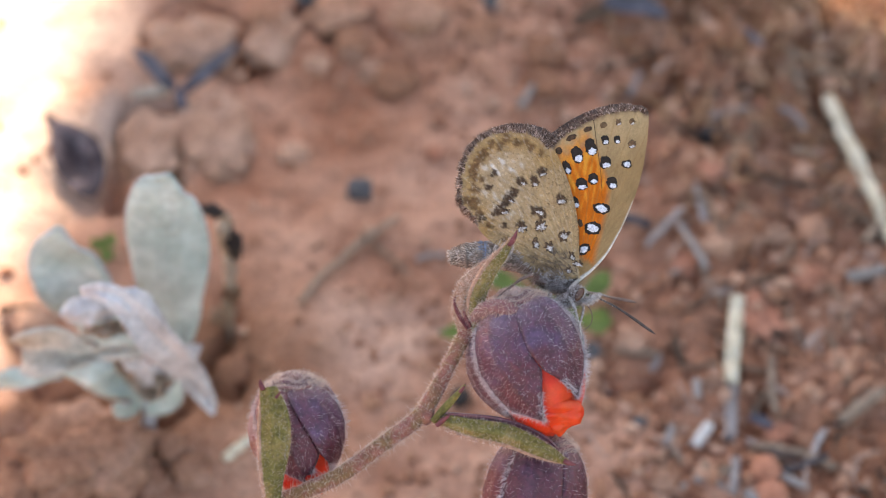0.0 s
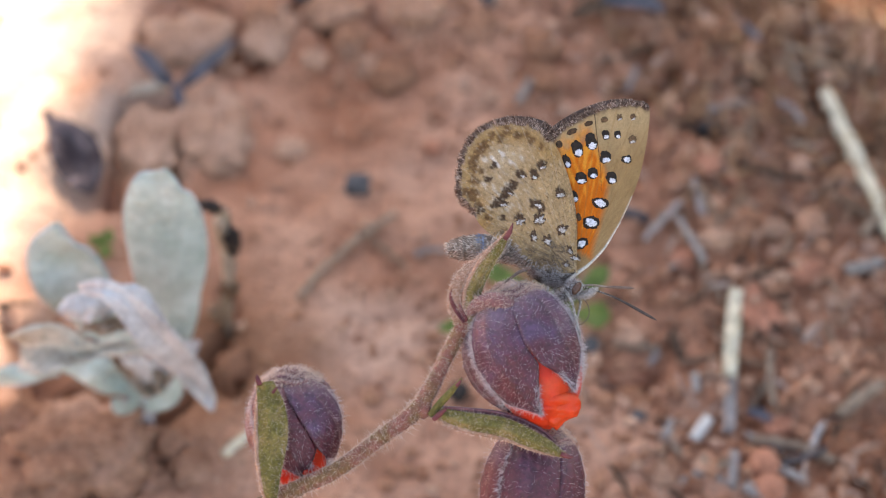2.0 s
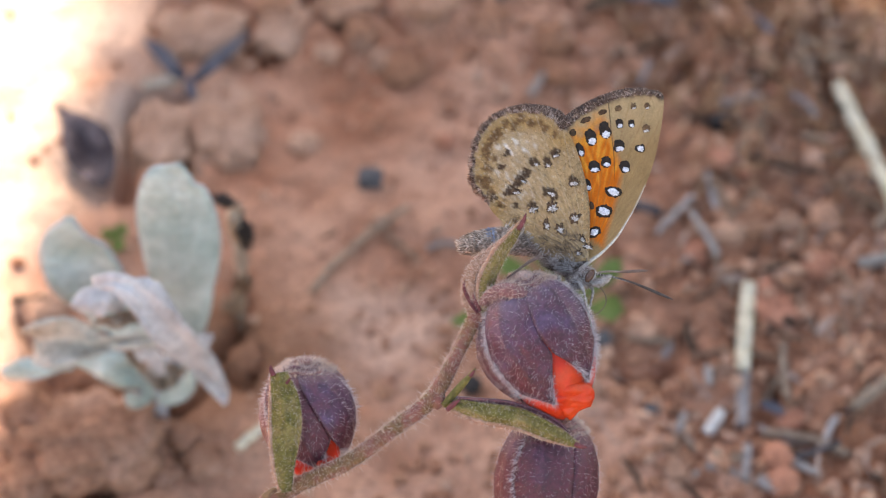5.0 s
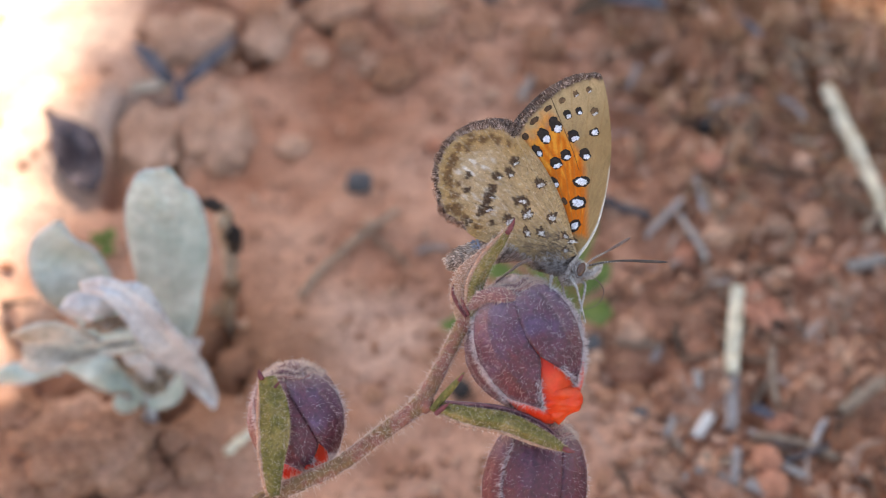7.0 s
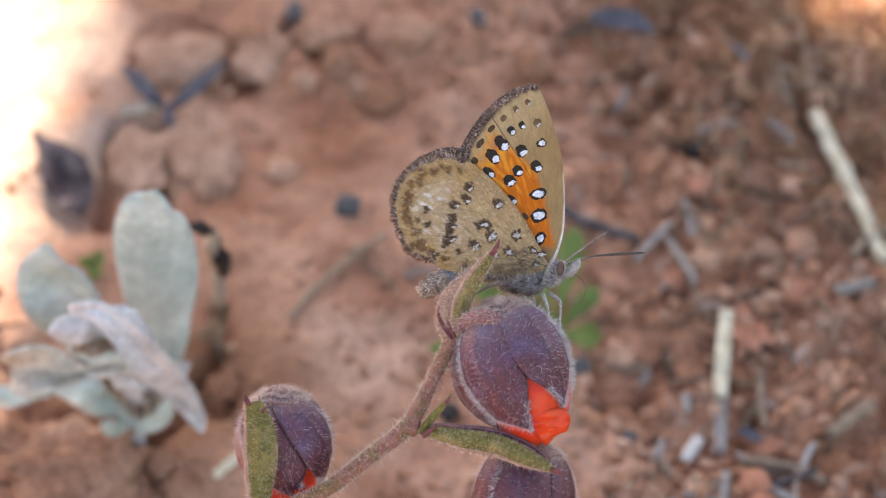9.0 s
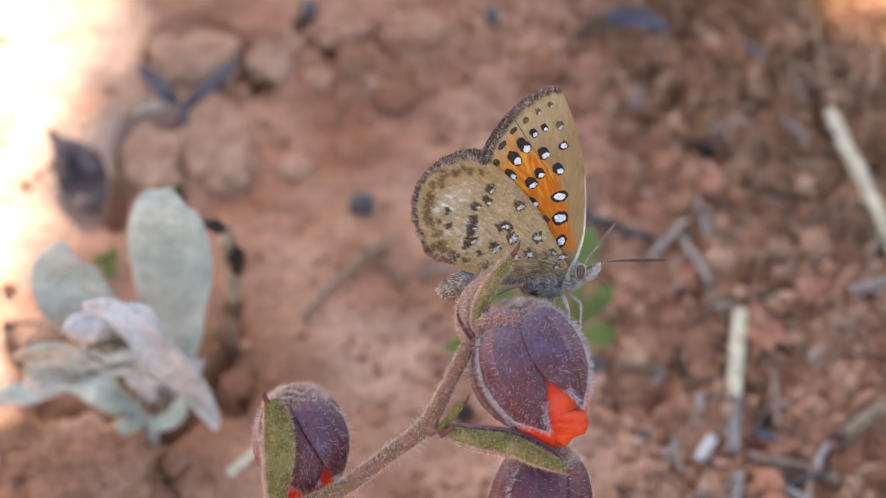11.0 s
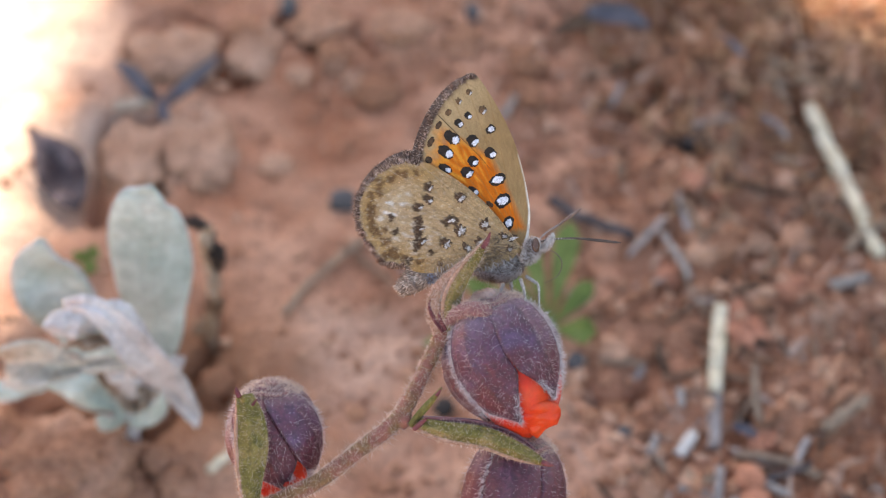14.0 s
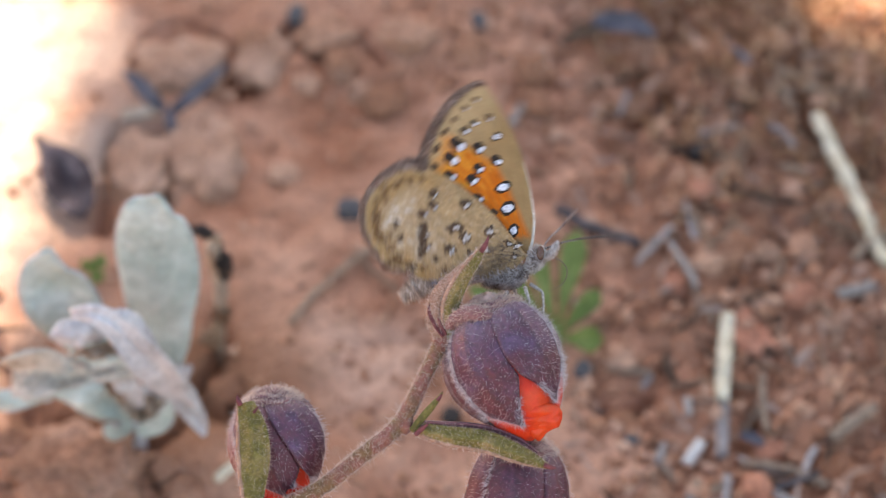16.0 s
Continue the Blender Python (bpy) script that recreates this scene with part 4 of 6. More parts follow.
def butterfly():
    fly = thing("butterfly", SUBJECT, "small copper butterfly with closed tan wings, orange panel and silver spots", "butterfly")
    m = Matrix.Translation((0, 0, -0.0012))
    # far pair of wings, seen past the near pair
    turn = pose(-0.0002, 0.0001, -0.0008, 0, 3, 2.6)
    g = wing_grid(FORE, ORIGIN_ROOT, 30, 90, fore_sheet)
    far = wing_part("forewing", g, 0.08, fly, "far wing, dark inner face", far_tone)
    far.matrix_basis = m @ turn
    wings = [far]
    part("fringe", fringe(FORE_RIM, ORIGIN_ROOT, 0.24, 3000, fore_sheet, 0.03), FRINGE, far)
    g = wing_grid(HIND, ORIGIN_ROOT, 30, 90, fore_sheet)
    far = wing_part("hindwing", g, 0.08, fly, "far wing, dark inner face", far_tone)
    far.matrix_basis = m @ pose(0, 0, -0.0011, 0, 3, -4.2)
    wings.append(far)
    part("fringe", fringe(HIND_RIM, ORIGIN_ROOT, 0.34, 3000, fore_sheet, 0.03), FRINGE, far)

    fore = wing_part("forewing", wing_grid(FORE, ORIGIN_ROOT, 90, 260, fore_sheet), 0.08, fly, "orange and tan wing with black-ringed silver spots", fore_tone)
    fore.matrix_basis = m
    wings.append(fore)
    part("fringe", fringe(FORE_RIM, ORIGIN_ROOT, 0.24, 4500, fore_sheet, 0.028), FRINGE, fore, "dark hair fringe")
    for k, ((x, y), a, b, t, s) in enumerate(BASE_SPOTS + OUTER_SPOTS):
        part("spot", spot_mesh(x, y, a * 1.02, b * 1.02, t, fore_sheet, 0.05, 0.2, k, 48, 2.4), INK if s else DARK_UMBER if x < 5 else UMBER, fore)
        if s:
            big = s > 0.55
            part("spot_centre", spot_mesh(x + 0.02, y - b * (0.05 if big else 0.5), a * (s * 0.98 if big else 0.64), b * (s * 0.96 if big else 0.4), t - 12, fore_sheet, 0.075, 0.45, k + 40, 48, 2.2), SILVER, fore)
    for k, ((x, y), a, b) in enumerate(FORE_DABS):
        part("spot_centre", spot_mesh(x, y - b * 0.7, a * 0.7, b * 0.3, 0, fore_sheet, 0.075, 0.7, k + 95, 30), DULL_SILVER, fore)
        part("spot", spot_mesh(x, y, a, b, 0, fore_sheet, 0.05, 0.5, k + 80), UMBER, fore)

    q = spline([(x, y, 0) for x, y in ((-1.0, -0.8), (-0.3, -0.45), *FORE[1:4])], 60)
    q[:, 2] = fore_sheet(q[:, 0], q[:, 1]) + 0.02
    part("costa", tube(q, [0.2, 0.17, 0.12, 0.08, 0.03], 8, 0, 0.2), COSTA, fore, "cream leading edge")
    q = spline([(5.35, 13.2, 0), (4.95, 10.8, 0), (4.5, 8.0, 0), (4.0, 6.0, 0)], 40)
    q[:, 2] = fore_sheet(q[:, 0], q[:, 1]) + 0.05
    part("vein", tube(q, [0.034, 0.03, 0.022, 0.01], 6), DARK_UMBER, fore, "dark raised vein")

    hind = wing_part("hindwing", wing_grid(HIND, ORIGIN_ROOT, 90, 280, hind_sheet), 0.08, fly, "tan and frosted wing with brown marks", hind_tone)
    hind.matrix_basis = m
    wings.append(hind)
    part("fringe", fringe(HIND_RIM, ORIGIN_ROOT, 0.4, 8500, hind_sheet, 0.026), FRINGE, hind, "dark hair fringe")
    wing_scales(hind, HIND, hind_sheet, hind_tone, 5000)
    inner = [HIND[k] for k in range(19, 25)]
    part("down", fringe(inner, ORIGIN_ROOT, 1.1, 500, hind_sheet, 0.03), FUR, hind)
    for k, ((x, y), a, b) in enumerate(HIND_SPOTS):
        t = 20 * math.sin(k * 2.2) - 20
        part("spot", spot_mesh(x, y + 0.05, a * 1.08, b * 1.45 + 0.05, t, hind_sheet, 0.05, 0.7, k + 160, 56), SEPIA, hind)
        part("spot_centre", spot_mesh(x, y - 0.06, a * 0.76, b * 0.85, t, hind_sheet, 0.07, 0.95, k + 120, 56), DULL_SILVER, hind)

    roots = np.stack([rng.uniform(-5.2, 0.2, 3600), rng.uniform(0.2, 4.2, 3600), np.zeros(3600)], axis=1)
    roots = roots[(roots[:, 1] > -0.75 * roots[:, 0] * 0.75 - 0.4) & (np.hypot(roots[:, 0] + 2, roots[:, 1] - 0.6) < 2.3)]
    clump = np.array([noise.noise(Vector((math.atan2(q[1], q[0]) * 9, math.hypot(q[0], q[1]) * 0.8, 3))) for q in roots])
    roots = roots[clump > 0.12]
    roots[:, 2] = hind_sheet(roots[:, 0], roots[:, 1]) + 0.03
    part("down", hairs(roots, np.tile((-0.55, 0.8, 0.06), (len(roots), 1)), 0.9, 0.018, 0.4), DARK_FUR, hind, "brown hair at the wing base")

    # body
    thorax = blob((4.1, 2.0, 2.2), 2, 0.08, 3)
    c, s = math.cos(radians(-24)), math.sin(radians(-24))
    v = thorax[0] @ np.array([[c, s, 0], [-s, c, 0], [0, 0, 1]]) + (-1.98, 0.00, -2.0)
    chest = part("thorax", (v, thorax[1]), BODY, fly, "furry grey thorax")
    pts, nr = skin_points((v, thorax[1]), 6200)
    patch = np.array([noise.noise(Vector(q) * 1.15) for q in pts]) + rng.normal(0, 0.14, len(pts))
    lie = nr * 0.32 + (-0.6, 0.45, 0.05)
    for lot, skin, long, label in ((patch > 0.26, DARK_FUR, 0.55, "dark brown body hair"), ((patch <= 0.26) & (patch > 0.12), FUR, 0.6, "grey-brown body hair"),
                                   (patch <= 0.12, PALE_FUR, 0.75, "woolly white body hair")):
        part("body_hair", hairs(pts[lot], lie[lot], long, 0.023, 0.6), skin, chest, label)
    belly_path = [(-3.05, 1.06, -2), (-5.22, 2.27, -2.1), (-7.16, 2.76, -2.1), (-8.99, 2.90, -2), (-11.12, 2.90, -2)]
    belly = tube(belly_path, [0.75, 0.95, 1.12, 1.17, 1.15, 1.1, 1.0, 0.55], 18, 34, 0.05)
    abdomen = part("abdomen", belly, ABDOMEN, fly, "grey-brown scaly abdomen")
    p = spline(belly_path, 101)
    for k in range(5):
        i = 40 + 11 * k
        part("abdomen_band", tube(p[i - 2:i + 3], [1.14 - 0.03 * k, 1.25 - 0.035 * k, 1.12 - 0.03 * k], 18, 7), BLUE_GREY if k == 2 else ABDOMEN, abdomen)
    pts, nr = skin_points(belly, 2600)
    way = nr * 0.35 + (-0.8, 0.1, 0)
    blue = np.abs(pts[:, 0] - p[62][0]) < 0.42
    part("scale_coat", hairs(pts[~blue], way[~blue], 0.36, 0.05, 0.3), SCALE, abdomen, "cream and brown scales")
    part("scale_coat", hairs(pts[blue], way[blue], 0.34, 0.05, 0.25), BLUE_GREY, abdomen, "blue-grey patch of scales")
    head = blob((1.55, 1.45, 1.5), 5, 0.08, 3, centre=(-0.58, -1.55, -0.5))
    face = part("head", head, BODY, fly, "small grey head")
    part("face_hair", down(head, 900, 0.45, 0.018, 0.7), PALE_FUR, face, "pale face hair")
    # tall eye with a white rim before it
    c, e = np.array((-0.30, -1.58, 0.15)), radians(48)
    lens, faces = blob((1.3, 0.7, 0.7), 1, 0.01, 3)
    spin = np.array([[math.cos(e), math.sin(e), 0], [-math.sin(e), math.cos(e), 0], [0, 0, 1]])
    part("eye", (lens @ spin + c, faces), EYE_GLOSS, face, "tall brown glossy eye")
    q = np.linspace(radians(-150), radians(20), 16)
    rim = tube(np.stack([0.70 * np.cos(q), 0.40 * np.sin(q), 0.22 + 0 * q], axis=1) @ spin + c, [0.02, 0.05, 0.06, 0.05, 0.02], 8)
    part("eye_rim", rim, LEG, face, "white scaly rim round the eye")
    for dz in (0.0, 0.5):
        palp = tube([(-0.2, -2.25, -0.7), (0.5, -2.28, -0.5), (1.05, -2.1, -0.4), (1.6, -1.85, -0.4)], [0.3, 0.34, 0.26, 0.05], 10, 14)
        part("palp", palp, LEG, face, "pale scaly palp", Matrix.Translation((0, 0, dz * 0.001)))
        part("palp_hair", down(palp, 420, 0.26, 0.017), PALE_FUR, face, "", Matrix.Translation((0, 0, dz * 0.001)))
    throat = blob((1.7, 1.0, 1.2), 9, 0.1, 3, centre=(-1.2, -1.95, -0.6))
    part("throat", throat, BODY, face, "white-haired throat")
    part("throat_hair", down(throat, 1000, 0.5, 0.02, 0.6), PALE_FUR, face)
    feelers = []
    for mid, tip in (((3.24, -2.95, 0.4), (6.29, -5.13, 1.2)), ((2.51, -1.93, -2.2), (5.03, -2.47, -3.2))):
        r = (0.00, -1.45, -0.6)
        feeler = part("antenna", tube([r, ((np.array(r) + np.array(mid)) / 2 + (0, 0.12, 0)), mid, (np.array(mid) * 0.25 + np.array(tip) * 0.75), tip],
                                 [0.09, 0.085, 0.085, 0.105, 0.15, 0.12, 0.04], 8, 26), FEELER if tip[2] > 0 else BROWN_FEELER, face, "dark thin antenna")
        shaft = spline([r, ((np.array(r) + np.array(mid)) / 2 + (0, 0.12, 0)), mid], 60)
        part("antenna_banding", join(*[tube(shaft[i:i + 2], [0.1, 0.1], 7) for i in range(8, 58, 4)]), DULL_SILVER, feeler, "white rings along the antenna")
        q = np.array(tip) - (np.array(tip) - np.array(mid)) * 0.4
        part("club", tube([q, (q + np.array(tip)) / 2, np.array(tip)], [0.1, 0.13, 0.04], 8, 8), ORANGE_TIP if tip[2] < 0 else FEELER, feeler)
        feelers.append(feeler)
    tongue = tube([(0.1, -2.3, -0.6), (0.6, -3.35, -0.8), (0.45, -4.35, -1.0), (-0.55, -4.95, -1.2), (-1.95, -4.7, -1.4)], [0.06, 0.05, 0.045, 0.04, 0.02], 6, 30)
    feelers.append(part("proboscis", tongue, BROWN_FEELER, face, "thin brown curved proboscis"))

    # legs hang from hips and stay upright while the body tips
    legs = []
    for hip, knee, heel in (((-1.26, -1.60, -0.2), (0.55, -1.3, 0.7), (0.95, -4.1, 3.2)), ((-0.68, -1.69, -1.3), (1.2, -0.7, 0.5), (1.7, -3.8, 2.6)),
                            ((-2.80, -1.11, 0), (-0.2, -0.9, 1.0), (0.1, -2.2, 1.5)), ((-3.97, 0.97, 0.1), (-1.7, -0.85, 0.5), (-3.2, -1.9, 0.7)),
                            ((-2.08, -1.35, -1.8), (0.3, -1.0, -0.6), (0.5, -2.6, -0.3))):
        d = np.array
        data = tube([d((0, 0, 0.0)), d(knee) * 0.6 + (0, 0.1, 0), d(knee), (d(knee) + d(heel)) / 2, d(heel)], [0.17, 0.16, 0.13, 0.10, 0.09, 0.06], 8, 22, 0.1)
        hind_leg = hip[0] < -3.5
        leg = part("leg", data, BROWN_FEELER if hind_leg else LEG, fly, "thin brown leg" if hind_leg else "thin pale scaly leg", Matrix.Translation(Vector(hip) * 0.001))
        part("leg_hair", down(data, 90, 0.15, 0.018), PALE_FUR, leg)
        legs.append((leg, hip))
    return fly, legs, wings, face, abdomen, chest, feelers


insect, insect_legs, insect_wings, insect_head, insect_abdomen, insect_chest, insect_feelers = butterfly()


# ---------------------------------------------------------------- grey-leaved plant on the soil
def grey_plant():
    base = Vector((-36.9132, -27.4182, 0))
    plant = thing("grey_leaved_plant", Matrix.Translation(base * 0.001), "small felted grey-green herb with broad woolly leaves", "plant")
    o = np.array(base)
    look_way = np.array((0, -0.8, 0.6))

    def leaf(points, widths, facing=look_way, label="", material=FELT, **k):
        data = ribbon([np.array(p) - o for p in points], widths, facing, n=30, m=13, **k)
        b = part("leaf", data, material, plant, label)
        part("leaf_down", down(data, 300, 0.24, 0.014), DOWN, b)
        if material is FELT:
            grid = np.asarray(data[0]).reshape(2, 30, 13, 3).mean(0)
            for edge in (grid[:, 0], grid[:, -1]):
                part("leaf_margin", tube(edge, [0.15, 0.19, 0.19, 0.1], 7), PALE_FELT, b)
            part("midrib", tube(grid[3:-2, 6] + look_way * 0.16, [0.34, 0.26, 0.18, 0.06], 7), FELT, b)

    part("stem", tube([(0, 0, -2), (0.5, 0, 1.5), (1, 0.6, 5), (2, 1, 9)], [1.2, 1.1, 1.0, 0.7], 12, 16, 0.15), PALE_FELT, plant, "woolly short stem")
    leaf([(-35.3, -26.1019, 3.163), (-31.7426, -24.998, 14.2024), (-31.8022, -24.3296, 20.8858), (-31.4711, -23.6861, 27.3213), (-31.4883, -23.1532, 32.6502), (-31.3118, -22.7643, 36.5387), (-30.8, -22.5522, 38.2), (-30.3, -22.3927, 39.6)], [1.5, 4.2, 7.4, 9.0, 8.6, 6.6, 3.4, 0.1], label="broad upright grey-green leaf", cup=-0.14, fold=0.07, thick=0.5, wave=0.3, seed=1)
    leaf([(-37.2285, -25.2923, 11.2585), (-40.8425, -24.6129, 18.0527), (-42.9924, -24.097, 23.212), (-43.9753, -23.641, 27.7718), (-43.5671, -23.276, 31.4218)], [2.0, 6.0, 8.3, 6.6, 0.5], label="smaller grey-green leaf with a notched tip", cup=0.08, thick=0.6, wave=0.4, seed=2)
    leaf([(-34.2, -32.0, 20.0), (-37.5, -32.9, 21.0), (-40.5, -33.7, 22.0), (-44.0, -33.4, 22.5), (-48.2, -32.6, 20.5)], [0.9, 1.5, 2.6, 5.8, 4.2], label="curled cream-grey leaf", material=CREAM_FELT, cup=0.34, thick=0.35, wave=1.4, seed=3)
    leaf([(-41.2, -31.9, 23.0), (-38.4, -33.3, 24.0), (-35.9, -33.1, 24.0), (-33.5, -31.9, 22.0)], [1.0, 1.9, 1.8, 0.8], label="narrow grey-green leaf blade", cup=-0.2, thick=0.3, wave=0.5, seed=13)
    leaf([(-45.7, -27.7, 9.6), (-48.6, -28.8, 10.6), (-51.4, -28.8, 10.0), (-54.4, -27.9, 8.0)], [1.0, 2.0, 2.4, 1.6], label="low pale leaf resting near the soil", cup=-0.1, thick=0.35, wave=0.6, seed=4)
    leaf([(-36.3, -28.1, 6.0), (-38.9, -29.2, 10.0), (-41.3, -30.4, 13.5), (-45.0, -30.6, 14.0)], [2.2, 5.0, 3.8, 0.5], label="drooping grey-green leaf", cup=-0.16, fold=0.1, thick=0.35, wave=1.0, seed=5)
    leaf([(-39.2, -33.7, 33.0), (-36.3, -35.0, 34.5), (-33.7, -35.9, 32.0), (-31.3, -35.4, 26.0), (-29.3, -32.6, 16.5), (-27.9, -31.4, 9.5), (-27.3, -32.4, 8.0)], [1.0, 2.3, 3.2, 4.4, 3.6, 2.2, 0.4], label="long pale woolly folded leaf", material=PALE_FELT, fold=0.2, thick=0.3, wave=1.0, seed=6, twist=10)
    leaf([(-36.5, -32.2, 27.0), (-38.7, -33.6, 29.0), (-40.9, -33.7, 29.0), (-42.2, -33.4, 28.0)], [1.8, 3.2, 3.0, 1.6], label="young woolly leaf folded in the crown", material=PALE_FELT, cup=-0.3, thick=0.4, wave=1.0, seed=7)
    leaf([(-32.5068, -30.7864, 16.3179), (-33.9799, -32.9204, 24.9777), (-35.5927, -33.4445, 29.7368), (-37.0056, -33.3109, 31.0726)], [1.0, 1.8, 1.8, 0.6], label="narrow woolly leaf", material=CREAM_FELT, cup=-0.2, thick=0.5, wave=0.8, seed=8)
    leaf([(-34.4, -29.0, 7.0), (-36.2, -30.5, 12.0), (-37.3, -31.0, 16.0), (-38.1, -30.7, 18.0)], [1.0, 1.8, 1.6, 0.5], label="withered brown leaf in the crown", material=WITHERED, cup=0.2, thick=0.3, wave=1.2, seed=9)
    leaf([(-34.9, -30.1, 11.0), (-35.1, -31.1, 15.0), (-35.9, -31.7, 18.0), (-36.6, -32.6, 21.0)], [0.8, 2.2, 2.4, 0.6], label="narrow woolly leaf", material=PALE_FELT, cup=0.15, thick=0.3, wave=0.8, seed=14)
    leaf([(-36.8, -27.6, 4.0), (-37.7, -29.7, 5.5), (-38.4, -31.1, 7.0), (-38.8, -31.5, 9.0)], [1.4, 2.2, 2.0, 0.8], label="stubby lower leaf", cup=-0.1, thick=0.4, seed=10)
    leaf([(-35.6402, -29.903, 5.1522), (-33.4313, -30.6784, 7.3977), (-31.818, -30.9361, 9.8208), (-31.0342, -30.6579, 12.6035)], [1.2, 2.0, 1.8, 0.5], label="stubby lower leaf", cup=-0.1, thick=0.6, seed=11)
    leaf([(-34.0515, -28.4363, 9.8192), (-31.7564, -28.1389, 12.7932), (-29.9561, -27.992, 14.2616), (-28.5187, -27.8658, 15.5243)], [1.2, 2.6, 2.2, 0.4], label="short grey leaf behind the crown", material=PALE_FELT, cup=-0.1, thick=0.5, seed=12)

    leaf([(-44.6, -21.8, 20.0), (-45.4, -22.7, 23.0), (-46.4, -22.7, 25.0), (-47.2, -23.2, 27.0)], [3.0, 3.6, 2.2, 0.2], label="notched side lobe of a grey-green leaf", cup=0.05, thick=0.4, wave=0.3, seed=18)
    leaf([(-34.9, -35.0, 34.5), (-33.2, -35.3, 34.0), (-32.0, -35.3, 31.0), (-30.4, -35.0, 26.0)], [0.6, 1.6, 1.8, 0.8], label="woolly leaf edge rolled over the crown", material=PALE_FELT, cup=-0.3, thick=0.3, wave=0.8, seed=15)
    leaf([(-40.2, -32.8, 25.0), (-38.1, -33.8, 26.0), (-36.6, -33.2, 26.0), (-35.1, -32.8, 25.0)], [0.6, 1.5, 1.4, 0.4], label="withered brown scrap in the crown", material=WITHERED, cup=0.2, thick=0.3, wave=1.4, seed=16)
    leaf([(-34.2, -29.7, 12.0), (-33.3, -29.8, 11.0), (-33.3, -30.0, 9.0), (-34.8, -29.6, 7.0)], [0.5, 1.6, 1.6, 0.5], label="withered brown scrap in the crown", material=WITHERED, cup=0.2, thick=0.3, wave=1.4, seed=17)


grey_plant()


def dry_husk():
    base = Vector((-27.4214, -12.6561, 0))
    m = Matrix.Translation((base.x * 0.001, base.y * 0.001, relief(base.x * 0.001, base.y * 0.001)))
    husk = thing("dried_seed_stalk", m, "dead brown stalk with black seed husks standing in soil", "dry stalk")
    o = np.array((base.x, base.y, relief(base.x * 0.001, base.y * 0.001) * 1000))
    foot, low, waist, neck, top, end = [np.array(x) - o for x in ((-27.561, -12.6561, -1.7738), (-27.3612, -12.6561, 3.4942), (-26.576, -12.6561, 8.0455), (-26.4229, -12.6561, 13.5685), (-26.0961, -12.6561, 19.4404), (-26.4235, -12.6561, 22.1451))]
    foot[2] = -2
    part("stalk", tube([foot, low, waist, neck, top, end], [0.8, 0.75, 0.7, 0.75, 0.65, 0.55, 0.3], 10, 44, 0.9), HUSK, husk)
    part("sheath", ribbon([waist + (0, -0.8, 0), neck + (0.2, -1.2, 0), top + (-0.5, -1.2, 0), end + (0.6, -1, 0.6)], [0.8, 1.9, 1.9, 0.9], (0, -1, 0.3), cup=-0.3, wave=1.3, thick=0.2), SHEATH, husk, "pale papery sheath")
    part("seed_husk", blob((1.7, 1.4, 4.2), 8, 0.8, 3, 2.0, neck * 0.35 + top * 0.65 + (0.9, -1.4, 0)), BURNT, husk, "black husk")
    part("seed_husk", blob((2.5, 1.4, 1.9), 5, 0.8, 3, 2.0, end + (-1.0, -0.8, 0.9)), BURNT, husk, "black husk")
    part("seed_husk", blob((1.7, 1.3, 3.2), 11, 0.9, 3, 2.0, waist + (0.2, -0.9, -0.4)), DARK_BARK, husk, "black husk")
    part("seed_husk", blob((2.6, 1.6, 2.6), 14, 0.5, 3, 2.0, low + (-1.0, -0.3, -1.5)), DARK_BARK, husk, "dark rotten husk")


dry_husk()


# ---------------------------------------------------------------- clods and stones
def stone(place, size, turn=0, material=CLOD, name="soil_clod", label="rounded lump of red-brown soil", category="clod", seed=0, sink=0.36, rough=0.34, block=0.3):
    return single(name, blob(size, seed, rough, 4 if max(size) > 6 else 3, 1.9, (0, 0, size[2] * (0.5 - sink)), block), material, on_soil(place, 0, turn), label, category, "stones on the soil")


LARGE_CLODS = [
    ((-0.0316, 0.0208), (9.5, 16, 3.6), 10), ((-0.0358, 0.0377), (12, 10, 3), 12), ((-0.0244, 0.0392), (6.8, 10, 2.8), -12), ((-0.0401, 0.0183), (7.4, 11, 2.6), -4),
    ((-0.0434, -0.0332), (16, 13, 6.5), 15), ((-0.0507, -0.0320), (9, 9, 4.5), 30), ((-0.0133, 0.0383), (4.5, 4.5, 3), 0), ((-0.0067, 0.0312), (6, 5, 3), 40), ((-0.0155, 0.0443), (8, 6, 4), 15), ((-0.0036, 0.0428), (6, 7, 4), 60)]
SMALL_CLODS = [
    ((-0.0205, 0.0172), (4, 3.4, 2), 0), ((0.0404, -0.0128), (3.6, 5.0, 3), 0), ((0.0496, -0.0186), (4, 3.6, 2.2), 20), ((0.0236, -0.0253), (4, 4, 2.4), 20), ((0.0271, -0.0357), (3.4, 3, 2), 0),
    ((0.0493, 0.0031), (5, 4, 2.6), 70), ((0.0529, -0.0233), (4.4, 3.6, 2), 10), ((0.0493, 0.0410), (4.6, 4, 2.4), 25), ((0.0409, 0.0386), (5, 5, 3), 0), ((0.0598, 0.0338), (5, 4, 2.4), 50), ((-0.0304, -0.0349), (5, 4.4, 2.4), 10)]
